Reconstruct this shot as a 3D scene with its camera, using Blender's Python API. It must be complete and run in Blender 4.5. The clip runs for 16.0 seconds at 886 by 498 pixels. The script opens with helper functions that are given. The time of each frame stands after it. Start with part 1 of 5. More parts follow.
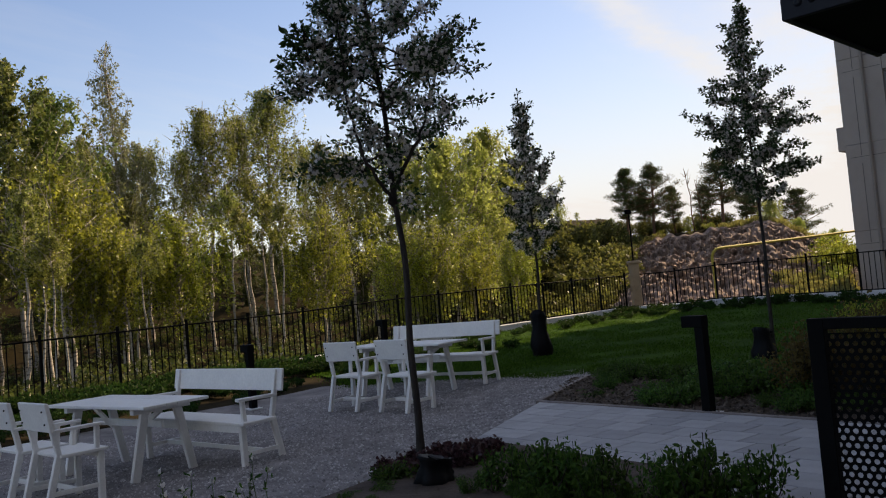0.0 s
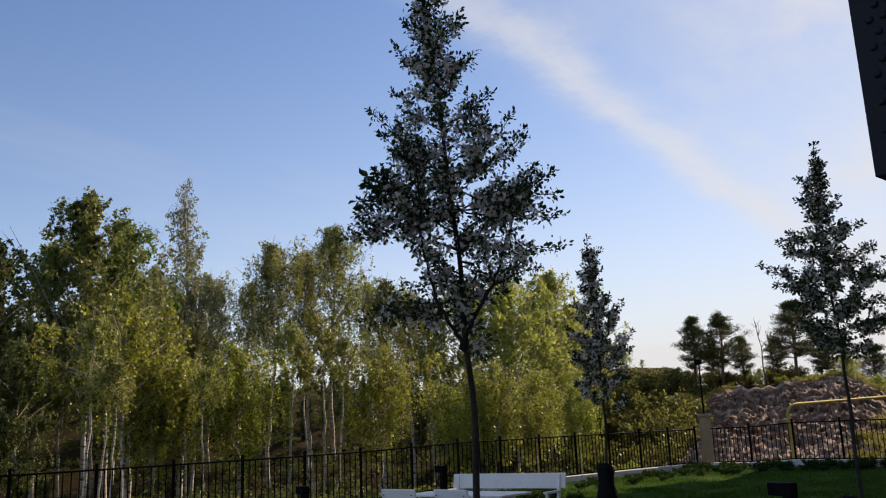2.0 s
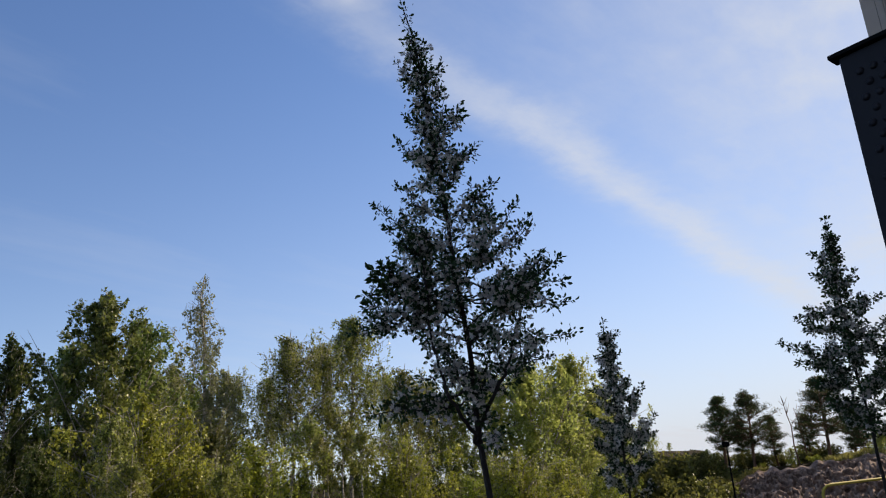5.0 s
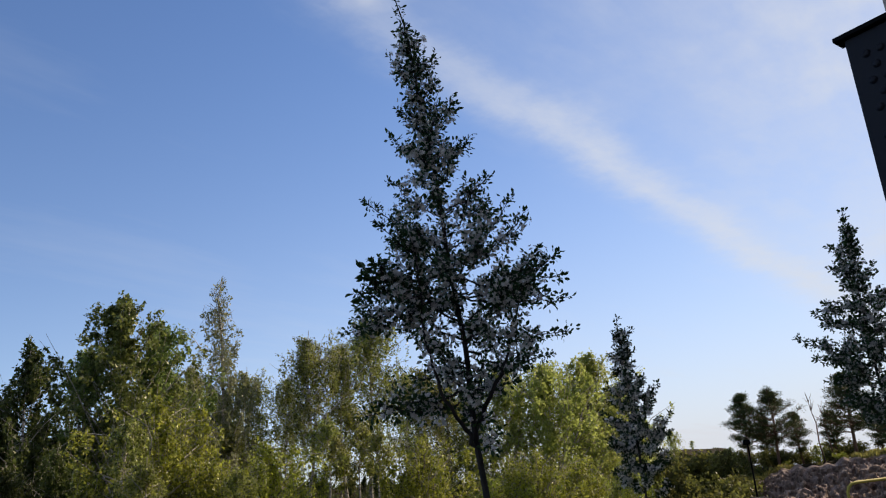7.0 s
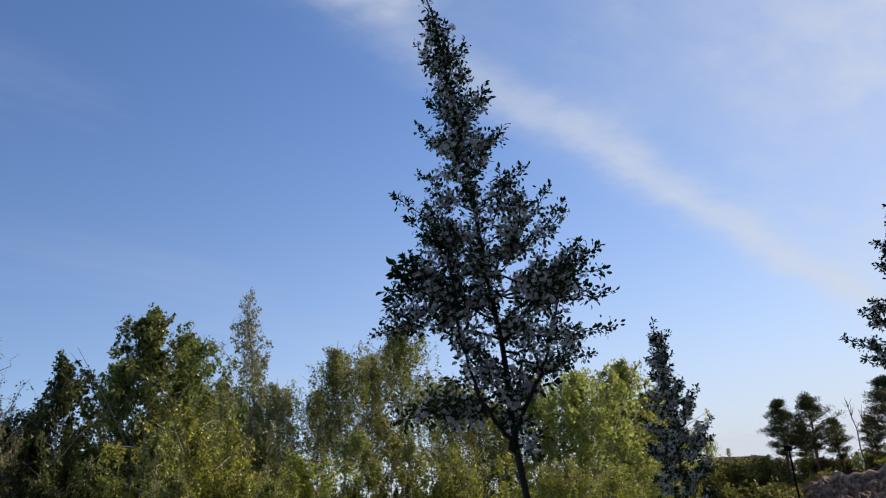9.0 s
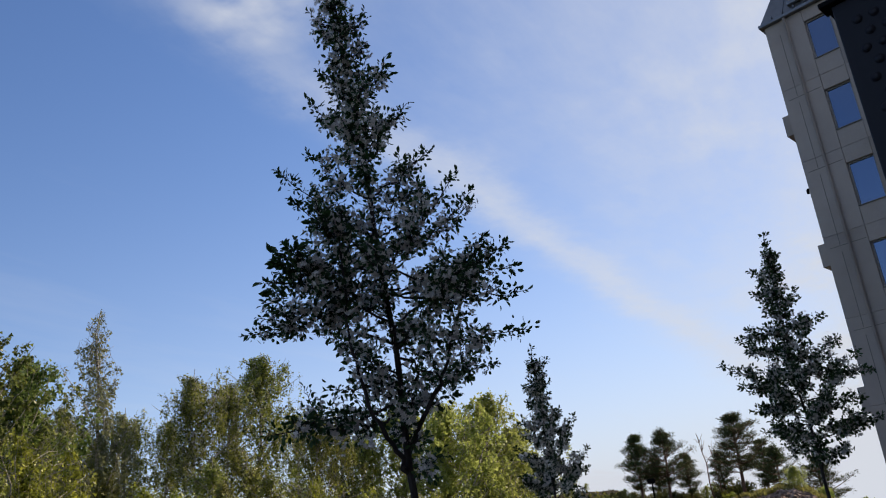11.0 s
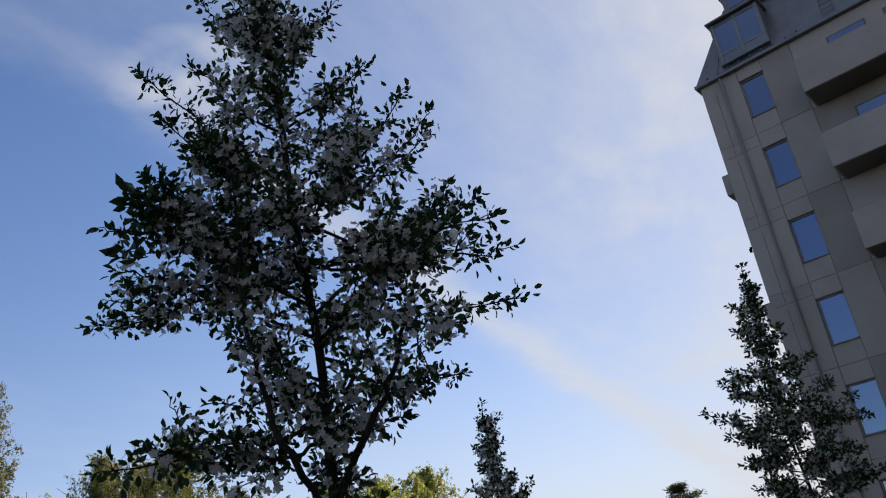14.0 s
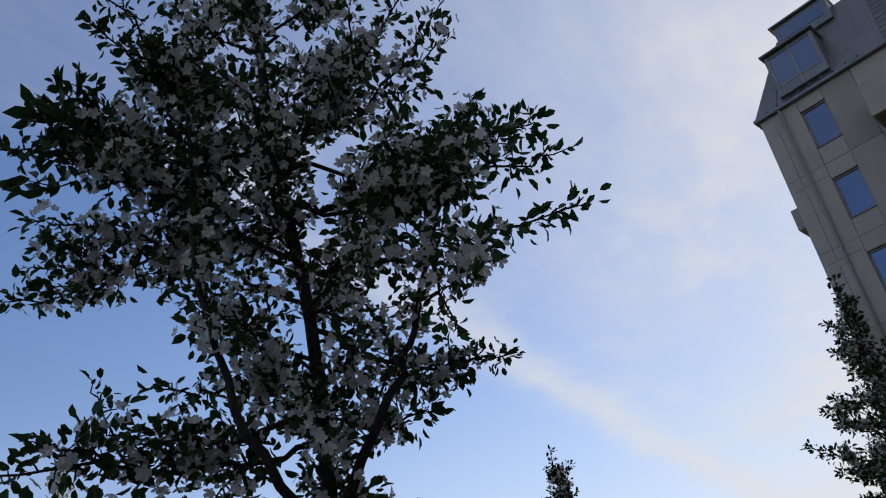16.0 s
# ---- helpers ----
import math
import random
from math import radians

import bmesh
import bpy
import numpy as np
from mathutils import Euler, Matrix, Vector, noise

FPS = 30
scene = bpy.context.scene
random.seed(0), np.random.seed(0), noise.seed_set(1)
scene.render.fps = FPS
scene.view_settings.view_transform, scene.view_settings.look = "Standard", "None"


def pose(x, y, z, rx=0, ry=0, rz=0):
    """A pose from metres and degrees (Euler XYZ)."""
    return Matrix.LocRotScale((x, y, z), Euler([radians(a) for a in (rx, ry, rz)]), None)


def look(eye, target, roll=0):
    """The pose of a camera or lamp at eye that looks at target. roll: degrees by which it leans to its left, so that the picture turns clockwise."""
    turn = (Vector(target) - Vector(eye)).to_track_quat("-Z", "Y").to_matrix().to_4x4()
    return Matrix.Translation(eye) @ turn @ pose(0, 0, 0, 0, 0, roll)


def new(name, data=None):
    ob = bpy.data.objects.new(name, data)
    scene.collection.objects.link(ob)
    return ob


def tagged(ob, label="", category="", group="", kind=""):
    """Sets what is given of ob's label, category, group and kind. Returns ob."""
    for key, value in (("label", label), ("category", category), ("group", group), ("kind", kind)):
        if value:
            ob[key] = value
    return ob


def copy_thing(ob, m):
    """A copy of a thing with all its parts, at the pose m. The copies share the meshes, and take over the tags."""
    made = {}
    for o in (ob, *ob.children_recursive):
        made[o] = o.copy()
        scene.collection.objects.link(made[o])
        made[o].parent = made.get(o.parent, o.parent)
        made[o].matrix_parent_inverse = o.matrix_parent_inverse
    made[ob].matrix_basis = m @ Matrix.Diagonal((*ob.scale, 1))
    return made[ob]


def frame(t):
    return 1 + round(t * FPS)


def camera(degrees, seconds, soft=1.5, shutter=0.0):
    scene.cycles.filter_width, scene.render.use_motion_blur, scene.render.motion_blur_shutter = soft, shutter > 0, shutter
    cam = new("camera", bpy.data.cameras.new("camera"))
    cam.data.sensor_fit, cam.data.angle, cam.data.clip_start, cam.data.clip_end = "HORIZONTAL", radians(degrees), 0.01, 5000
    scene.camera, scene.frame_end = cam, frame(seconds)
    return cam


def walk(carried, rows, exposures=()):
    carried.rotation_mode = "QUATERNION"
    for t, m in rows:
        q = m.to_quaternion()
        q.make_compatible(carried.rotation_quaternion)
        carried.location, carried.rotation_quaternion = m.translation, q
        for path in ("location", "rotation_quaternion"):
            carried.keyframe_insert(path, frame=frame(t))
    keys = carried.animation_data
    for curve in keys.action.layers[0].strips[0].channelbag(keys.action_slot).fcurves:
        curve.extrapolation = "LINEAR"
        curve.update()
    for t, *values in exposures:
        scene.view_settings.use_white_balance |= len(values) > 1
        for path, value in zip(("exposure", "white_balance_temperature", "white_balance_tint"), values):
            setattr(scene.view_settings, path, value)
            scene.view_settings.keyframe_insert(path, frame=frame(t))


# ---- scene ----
cam = camera(55.21, 16.0, soft=1.1)
# seconds, x, y, z, yaw, pitch, roll
ROWS = [
    (0, 0.000, 0.005, 1.384, 0.38, 2.77, 4.96),
    (0.5, -0.028, 0.048, 1.402, 0.01, 4.55, 4.01),
    (1, -0.042, 0.106, 1.416, 1.96, 8.32, 3.00),
    (1.5, -0.054, 0.167, 1.443, 2.90, 10.54, 2.43),
    (2, -0.091, 0.169, 1.458, 4.20, 12.40, 2.25),
    (2.5, -0.081, 0.242, 1.502, 5.06, 14.66, 2.70),
    (3, -0.082, 0.225, 1.526, 5.67, 16.99, 3.06),
    (3.5, -0.079, 0.223, 1.540, 6.14, 17.95, 3.67),
    (4, -0.049, 0.210, 1.534, 6.05, 18.42, 3.73),
    (6.5, 0.042, 0.251, 1.449, 6.02, 18.33, 4.69),
    (7, 0.169, 0.413, 1.513, 7.49, 18.47, 4.32),
    (7.5, 0.203, 0.633, 1.509, 11.18, 19.00, 3.61),
    (8, 0.260, 0.738, 1.501, 11.46, 19.49, 3.78),
    (8.5, 0.182, 0.778, 1.523, 11.35, 19.51, 3.81),
    (9, 0.080, 0.716, 1.510, 9.58, 19.32, 4.65),
    (9.5, -0.067, 0.702, 1.476, 3.73, 18.76, 7.11),
    (9.7, -0.099, 0.757, 1.475, 3.50, 18.86, 7.32),
    (11.8, -0.205, 1.971, 1.561, -1.31, 22.01, 5.35),
    (12, -0.197, 2.079, 1.575, -1.31, 22.18, 5.53),
    (12.5, -0.164, 2.341, 1.612, -1.34, 22.51, 5.86),
    (13, -0.203, 2.662, 1.582, -1.91, 22.73, 5.02),
    (13.5, -0.245, 3.001, 1.606, -3.90, 23.27, 6.95),
    (14, -0.243, 3.303, 1.618, -3.61, 25.55, 7.78),
    (14.5, -0.208, 3.624, 1.694, -2.41, 28.51, 7.26),
    (15, -0.226, 3.928, 1.748, -1.66, 29.42, 5.92),
    (15.5, -0.181, 4.182, 1.709, -0.29, 30.33, 7.38),
    (16, -0.095, 4.365, 1.633, 1.57, 30.80, 8.77),
]
EXPOSURES = [(0.0, 0.42, 8500, 18), (1.0, 0.37, 8300, 18), (2.5, 0.21, 7650, 17), (4.0, 0.16, 7200, 16), (7.0, 0.18, 7150, 16), (8.0, 0.11, 6900, 16), (9.5, 0.09, 6850, 15), (12.0, 0.12, 7150, 17), (14.0, 0.13, 7350, 17), (16.0, 0.21, 7680, 16)]
walk(cam, [(t, pose(x, y, z, 90 + pitch, roll, yaw)) for t, x, y, z, yaw, pitch, roll in ROWS], EXPOSURES)
FACADE_TURN, BALCONY_TURN, SCREEN_TURN = -45.5, -45.0, -45.0

# ---- world, sun ----
SUN_AZ, SUN_EL = 44.5, 32.0      # degrees right of +y, above the horizon


def link_math(nt, op, a, b=None, clamp=False):
    n = nt.nodes.new("ShaderNodeMath")
    n.operation, n.use_clamp = op, clamp
    for i, v in enumerate((a, b)):
        if v is None:
            continue
        if isinstance(v, (int, float)):
            n.inputs[i].default_value = v
        else:
            nt.links.new(v, n.inputs[i])
    return n.outputs[0]


def make_world():
    w = bpy.data.worlds.new("world")
    scene.world = w
    w.use_nodes = True
    nt = w.node_tree
    nt.nodes.clear()
    out = nt.nodes.new("ShaderNodeOutputWorld")
    bg = nt.nodes.new("ShaderNodeBackground")
    bg.inputs["Strength"].default_value = SKY
    sky = nt.nodes.new("ShaderNodeTexSky")
    sky.sky_type, sky.sun_disc = "NISHITA", False
    sky.sun_elevation, sky.sun_rotation = radians(SUN_EL), radians(SUN_AZ)
    sky.air_density, sky.dust_density, sky.ozone_density = 1.0, 0.1, 4.5
    geo = nt.nodes.new("ShaderNodeTexCoord")
    sep = nt.nodes.new("ShaderNodeSeparateXYZ")
    nt.links.new(geo.outputs["Generated"], sep.inputs[0])
    x, y, z = sep.outputs
    zz = link_math(nt, "MAXIMUM", z, 0.03)
    px, py = link_math(nt, "DIVIDE", x, zz), link_math(nt, "DIVIDE", y, zz)
    # across (q) and along (s) the long cirrus band
    q = link_math(nt, "ADD", link_math(nt, "MULTIPLY", px, 0.868), link_math(nt, "MULTIPLY", py, -0.496))
    s = link_math(nt, "ADD", link_math(nt, "MULTIPLY", px, 0.496), link_math(nt, "MULTIPLY", py, 0.868))

    def fbm(sx, sy, scale, rough=0.6, seed=0.0):
        c = nt.nodes.new("ShaderNodeCombineXYZ")
        nt.links.new(link_math(nt, "MULTIPLY", q, sx), c.inputs[0])
        nt.links.new(link_math(nt, "MULTIPLY", s, sy), c.inputs[1])
        c.inputs[2].default_value = seed
        n = nt.nodes.new("ShaderNodeTexNoise")
        n.inputs["Scale"].default_value, n.inputs["Detail"].default_value, n.inputs["Roughness"].default_value = scale, 6, rough
        nt.links.new(c.outputs[0], n.inputs["Vector"])
        return n.outputs[0]

    warp = link_math(nt, "MULTIPLY", link_math(nt, "SUBTRACT", fbm(1.0, 0.8, 2.2, 0.65, 3.0), 0.5), 0.34)
    bent = link_math(nt, "MULTIPLY", link_math(nt, "SUBTRACT", s, 2.6), 0.02)
    d = link_math(nt, "SUBTRACT", link_math(nt, "ADD", q, warp), link_math(nt, "ADD", bent, -0.93))
    wide = link_math(nt, "ADD", 0.035, link_math(nt, "MULTIPLY", s, 0.024))
    e = link_math(nt, "DIVIDE", d, wide)
    band = link_math(nt, "POWER", 2.718, link_math(nt, "MULTIPLY", link_math(nt, "MULTIPLY", e, e), -1.0))
    band = link_math(nt, "MULTIPLY", link_math(nt, "MULTIPLY", band, link_math(nt, "ADD", 0.2, fbm(2.0, 0.9, 3.0, 0.7, 8.0))), link_math(nt, "ADD", 0.35, link_math(nt, "MULTIPLY", link_math(nt, "SUBTRACT", s, 1.0), 0.65), True))
    band = link_math(nt, "MULTIPLY", band, link_math(nt, "SUBTRACT", 1.25, link_math(nt, "MULTIPLY", s, 0.15), True))
    # thin veil to the right of the band
    veil = link_math(nt, "MULTIPLY", link_math(nt, "ADD", d, 0.15), 1.1, True)
    veil = link_math(nt, "MULTIPLY", veil, link_math(nt, "ADD", link_math(nt, "SUBTRACT", link_math(nt, "MULTIPLY", fbm(1.5, 0.6, 1.6, 0.68, 5.0), 1.5), 0.35, True), link_math(nt, "SUBTRACT", link_math(nt, "MULTIPLY", fbm(1.7, 1.0, 1.5, 0.55, 33.0), 2.4), 1.2, True)))
    wisp = link_math(nt, "MULTIPLY", link_math(nt, "SUBTRACT", fbm(1.4, 0.35, 1.1, 0.62, 12.0), 0.53, True), 0.5)
    # a few small puffs at the near end of the band
    dx, dy = link_math(nt, "ADD", px, 0.25), link_math(nt, "SUBTRACT", py, 1.29)
    far2 = link_math(nt, "ADD", link_math(nt, "MULTIPLY", dx, dx), link_math(nt, "MULTIPLY", dy, dy))
    puff = link_math(nt, "SUBTRACT", 1.0, link_math(nt, "MULTIPLY", far2, 36.0), True)
    puff = link_math(nt, "MULTIPLY", puff, link_math(nt, "SUBTRACT", link_math(nt, "MULTIPLY", fbm(2.2, 2.0, 2.6, 0.45, 21.0), 3.2), 1.25, True))
    low = link_math(nt, "POWER", link_math(nt, "SUBTRACT", 1.0, link_math(nt, "MAXIMUM", z, 0.0), True), 5.5)
    # haze lies thicker towards the sun
    low = link_math(nt, "MULTIPLY", low, link_math(nt, "ADD", 0.97, link_math(nt, "MULTIPLY", x, 1.15), True))
    saz, sel = radians(SUN_AZ), radians(SUN_EL)
    near_sun = link_math(nt, "ADD", link_math(nt, "ADD", link_math(nt, "MULTIPLY", x, math.sin(saz) * math.cos(sel)), link_math(nt, "MULTIPLY", y, math.cos(saz) * math.cos(sel))), link_math(nt, "MULTIPLY", z, math.sin(sel)))
    glow = link_math(nt, "MULTIPLY", link_math(nt, "POWER", link_math(nt, "MAXIMUM", near_sun, 0.0), 11.0), 0.5)
    low = link_math(nt, "ADD", low, link_math(nt, "MULTIPLY", glow, 0.67))
    mask = link_math(nt, "ADD", link_math(nt, "MULTIPLY", band, 0.72), link_math(nt, "ADD", link_math(nt, "MULTIPLY", veil, 0.66), link_math(nt, "ADD", link_math(nt, "ADD", wisp, puff), link_math(nt, "MULTIPLY", low, 1.5))), True)
    mix = nt.nodes.new("ShaderNodeMix")
    mix.data_type = "RGBA"
    nt.links.new(mask, mix.inputs["Factor"])
    deep = nt.nodes.new("ShaderNodeHueSaturation")
    deep.inputs["Hue"].default_value, deep.inputs["Saturation"].default_value = 0.505, 1.1
    nt.links.new(sky.outputs[0], deep.inputs["Color"])
    nt.links.new(deep.outputs[0], mix.inputs["A"])
    mix.inputs["B"].default_value = CLOUD
    nt.links.new(mix.outputs["Result"], bg.inputs["Color"])
    nt.links.new(bg.outputs[0], out.inputs[0])


SKY, CLOUD = 0.14, (4.12, 4.71, 5.38, 1)
make_world()
sun = new("sun", bpy.data.lights.new("sun", "SUN"))
sun.data.energy, sun.data.angle, sun.data.color = 5.0, radians(0.5), (1.0, 0.88, 0.68)
az, el = radians(SUN_AZ), radians(SUN_EL)
sun.matrix_world = look((60 * math.sin(az), 60 * math.cos(az), 60 * math.tan(el)), (0, 0, 0))

# ---- materials ----
def material(name, colour, colour2=None, scale=8.0, rough=0.8, bump=0.2, bump_scale=60.0, metal=0.0, stretch=(1, 1, 1), spec=0.5, random=0.0, island=0.0, detail=5):
    """Two-scale mottled surface: colour to colour2 by noise, fine relief, and a per-object shift."""
    m = bpy.data.materials.new(name)
    m.use_nodes = True
    nt = m.node_tree
    b = nt.nodes["Principled BSDF"]
    b.inputs["Roughness"].default_value, b.inputs["Metallic"].default_value = rough, metal
    b.inputs["Specular IOR Level"].default_value = spec
    co = nt.nodes.new("ShaderNodeTexCoord")
    mp = nt.nodes.new("ShaderNodeMapping")
    mp.inputs["Scale"].default_value = stretch
    nt.links.new(co.outputs["Object"], mp.inputs[0])
    n1 = nt.nodes.new("ShaderNodeTexNoise")
    n1.inputs["Scale"].default_value, n1.inputs["Detail"].default_value, n1.inputs["Roughness"].default_value = scale, detail, 0.65
    nt.links.new(mp.outputs[0], n1.inputs["Vector"])
    ramp = nt.nodes.new("ShaderNodeValToRGB")
    ramp.color_ramp.elements[0].position, ramp.color_ramp.elements[1].position = 0.32, 0.68
    ramp.color_ramp.elements[0].color = (*colour, 1)
    ramp.color_ramp.elements[1].color = (*(colour2 or colour), 1)
    nt.links.new(n1.outputs[0], ramp.inputs[0])
    n2 = nt.nodes.new("ShaderNodeTexNoise")
    n2.inputs["Scale"].default_value, n2.inputs["Detail"].default_value = bump_scale, 4
    nt.links.new(mp.outputs[0], n2.inputs["Vector"])
    hsv = nt.nodes.new("ShaderNodeHueSaturation")
    nt.links.new(ramp.outputs[0], hsv.inputs["Color"])
    val = link_math(nt, "ADD", 0.85, link_math(nt, "MULTIPLY", n2.outputs[0], 0.3))
    if random:
        oi = nt.nodes.new("ShaderNodeObjectInfo")
        val = link_math(nt, "MULTIPLY", val, link_math(nt, "ADD", 1.0 - random / 2, link_math(nt, "MULTIPLY", oi.outputs["Random"], random)))
    if island:
        ge = nt.nodes.new("ShaderNodeNewGeometry")
        val = link_math(nt, "MULTIPLY", val, link_math(nt, "ADD", 1.0 - island / 2, link_math(nt, "MULTIPLY", ge.outputs["Random Per Island"], island)))
    nt.links.new(val, hsv.inputs["Value"])
    nt.links.new(hsv.outputs[0], b.inputs["Base Color"])
    if bump:
        bp = nt.nodes.new("ShaderNodeBump")
        bp.inputs["Strength"].default_value, bp.inputs["Distance"].default_value = bump, 0.02
        nt.links.new(n2.outputs[0], bp.inputs["Height"])
        nt.links.new(bp.outputs[0], b.inputs["Normal"])
    return m


def leaf_material(name, colour, colour2, trans=0.45, rough=0.5, spread=0.5, hue=0.03, spec=0.25):
    """Thin leaf or petal: reflects and lets light through, each leaf its own shade."""
    m = bpy.data.materials.new(name)
    m.use_nodes = True
    nt = m.node_tree
    out, b = nt.nodes["Material Output"], nt.nodes["Principled BSDF"]
    b.inputs["Roughness"].default_value, b.inputs["Specular IOR Level"].default_value = rough, spec
    ge = nt.nodes.new("ShaderNodeNewGeometry")
    oi = nt.nodes.new("ShaderNodeObjectInfo")
    mix = nt.nodes.new("ShaderNodeMix")
    mix.data_type = "RGBA"
    mix.inputs["A"].default_value, mix.inputs["B"].default_value = (*colour, 1), (*colour2, 1)
    nt.links.new(ge.outputs["Random Per Island"], mix.inputs["Factor"])
    hsv = nt.nodes.new("ShaderNodeHueSaturation")
    nt.links.new(mix.outputs["Result"], hsv.inputs["Color"])
    nt.links.new(link_math(nt, "ADD", 1 - spread / 2, link_math(nt, "MULTIPLY", oi.outputs["Random"], spread)), hsv.inputs["Value"])
    nt.links.new(link_math(nt, "ADD", 0.5 - hue / 2, link_math(nt, "MULTIPLY", oi.outputs["Random"], hue)), hsv.inputs["Hue"])
    nt.links.new(hsv.outputs[0], b.inputs["Base Color"])
    tr = nt.nodes.new("ShaderNodeBsdfTranslucent")
    nt.links.new(hsv.outputs[0], tr.inputs["Color"])
    ms = nt.nodes.new("ShaderNodeMixShader")
    ms.inputs[0].default_value = trans
    nt.links.new(b.outputs[0], ms.inputs[1])
    nt.links.new(tr.outputs[0], ms.inputs[2])
    nt.links.new(ms.outputs[0], out.inputs["Surface"])
    return m


def glass_material(name):
    m = bpy.data.materials.new(name)
    m.use_nodes = True
    b = m.node_tree.nodes["Principled BSDF"]
    b.inputs["Base Color"].default_value = (0.16, 0.195, 0.265, 1)
    b.inputs["Roughness"].default_value, b.inputs["Metallic"].default_value = 0.03, 0.85
    return m


def birch_bark():
    """White bark with dark cross bands and blotches."""
    m = bpy.data.materials.new("birch_bark")
    m.use_nodes = True
    nt = m.node_tree
    b = nt.nodes["Principled BSDF"]
    b.inputs["Roughness"].default_value = 0.8
    co = nt.nodes.new("ShaderNodeTexCoord")
    mp = nt.nodes.new("ShaderNodeMapping")
    mp.inputs["Scale"].default_value = (3, 3, 9)
    nt.links.new(co.outputs["Object"], mp.inputs[0])
    n = nt.nodes.new("ShaderNodeTexNoise")
    n.inputs["Scale"].default_value, n.inputs["Detail"].default_value = 1.4, 5
    nt.links.new(mp.outputs[0], n.inputs["Vector"])
    r = nt.nodes.new("ShaderNodeValToRGB")
    r.color_ramp.elements[0].position, r.color_ramp.elements[1].position = 0.36, 0.5
    r.color_ramp.elements[0].color, r.color_ramp.elements[1].color = (0.06, 0.05, 0.042, 1), (0.42, 0.385, 0.335, 1)
    nt.links.new(n.outputs[0], r.inputs[0])
    nt.links.new(r.outputs[0], b.inputs["Base Color"])
    return m


WHITE = material("white_paint", (0.83, 0.815, 0.785), (0.77, 0.755, 0.73), 5, 0.45, 0.08, 40, random=0.05)
BLACK = material("black_metal", (0.004, 0.004, 0.0045), (0.007, 0.007, 0.0075), 6, 0.65, 0.05, 80, spec=0.05)
DARK_PANEL = material("dark_panel", (0.010, 0.010, 0.016), (0.014, 0.014, 0.021), 3, 0.55, 0.05, 60, spec=0.25)
GRAVEL = material("gravel", (0.15, 0.14, 0.14), (0.30, 0.28, 0.275), 2.2, 0.95, 1.0, 30, spec=0.1, detail=9)
STONE_BIT = material("gravel_stone", (0.17, 0.16, 0.165), (0.40, 0.38, 0.375), 6, 0.9, 0.2, 90, island=0.9, spec=0.15)
PAVER = material("paver", (0.33, 0.33, 0.34), (0.40, 0.40, 0.41), 5, 0.9, 0.35, 140, random=0.3, spec=0.2)
JOINT = material("paving_joint", (0.10, 0.095, 0.09), (0.16, 0.15, 0.14), 9, 0.95, 0.5, 120)
KERB = material("kerb_concrete", (0.62, 0.62, 0.63), (0.72, 0.72, 0.73), 2, 0.85, 0.25, 60)
EDGING = material("stone_edging", (0.17, 0.14, 0.13), (0.26, 0.22, 0.2), 5, 0.9, 0.3, 80, random=0.2)
SOIL = material("soil", (0.045, 0.035, 0.03), (0.12, 0.094, 0.08), 2.4, 0.95, 0.9, 26, spec=0.08, detail=8)
LAWN = material("lawn_turf", (0.014, 0.04, 0.006), (0.038, 0.092, 0.012), 0.9, 0.95, 0.8, 45, spec=0.03, detail=8)
GRASS = leaf_material("grass_blade", (0.022, 0.055, 0.007), (0.068, 0.135, 0.016), 0.4, 0.8, spec=0.03)
FLOOR = material("forest_floor", (0.014, 0.0095, 0.006), (0.04, 0.031, 0.013), 0.8, 0.95, 0.9, 6, spec=0.05, detail=9)
ROCK = material("rock_face", (0.135, 0.098, 0.083), (0.43, 0.325, 0.272), 2.6, 0.95, 0.7, 5.0, spec=0.1, detail=9)
BARK = material("apple_bark", (0.014, 0.010, 0.009), (0.05, 0.039, 0.033), 18, 0.9, 0.7, 50, stretch=(1, 1, 0.3))
PINE_BARK = material("pine_bark", (0.10, 0.06, 0.04), (0.2, 0.11, 0.07), 4, 0.9, 0.6, 20)
BIRCH_BARK = birch_bark()
LEAF = leaf_material("apple_leaf", (0.022, 0.05, 0.016), (0.045, 0.085, 0.025), 0.3, 0.42)
PETAL = leaf_material("apple_petal", (0.74, 0.68, 0.64), (0.88, 0.84, 0.8), 0.5, 0.6, 0.15, 0.0)
# wide dark-to-bright range paints lit and shadowed leaves into one crown
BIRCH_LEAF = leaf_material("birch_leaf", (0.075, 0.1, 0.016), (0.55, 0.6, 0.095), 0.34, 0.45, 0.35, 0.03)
# darker copy: shade on the tall trees is put into the colour
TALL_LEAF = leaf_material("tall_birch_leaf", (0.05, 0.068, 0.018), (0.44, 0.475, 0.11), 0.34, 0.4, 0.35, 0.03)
# brighter copy for the broad trees, sunlight put into the leaf colour
SUNLIT_LEAF = leaf_material("sunlit_birch_leaf", (0.24, 0.295, 0.065), (0.46, 0.52, 0.16), 0.6, 0.45, 0.25, 0.02)
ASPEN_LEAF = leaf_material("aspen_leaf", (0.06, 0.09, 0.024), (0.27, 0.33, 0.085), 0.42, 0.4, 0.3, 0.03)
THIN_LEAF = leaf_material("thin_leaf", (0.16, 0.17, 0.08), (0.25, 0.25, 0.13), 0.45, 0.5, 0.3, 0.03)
# leaf colour darkened to carry the shade inside the wood
SHADED_LEAF = leaf_material("shaded_tree_leaf", (0.04, 0.055, 0.016), (0.11, 0.135, 0.035), 0.45, 0.5, 0.5, 0.03)
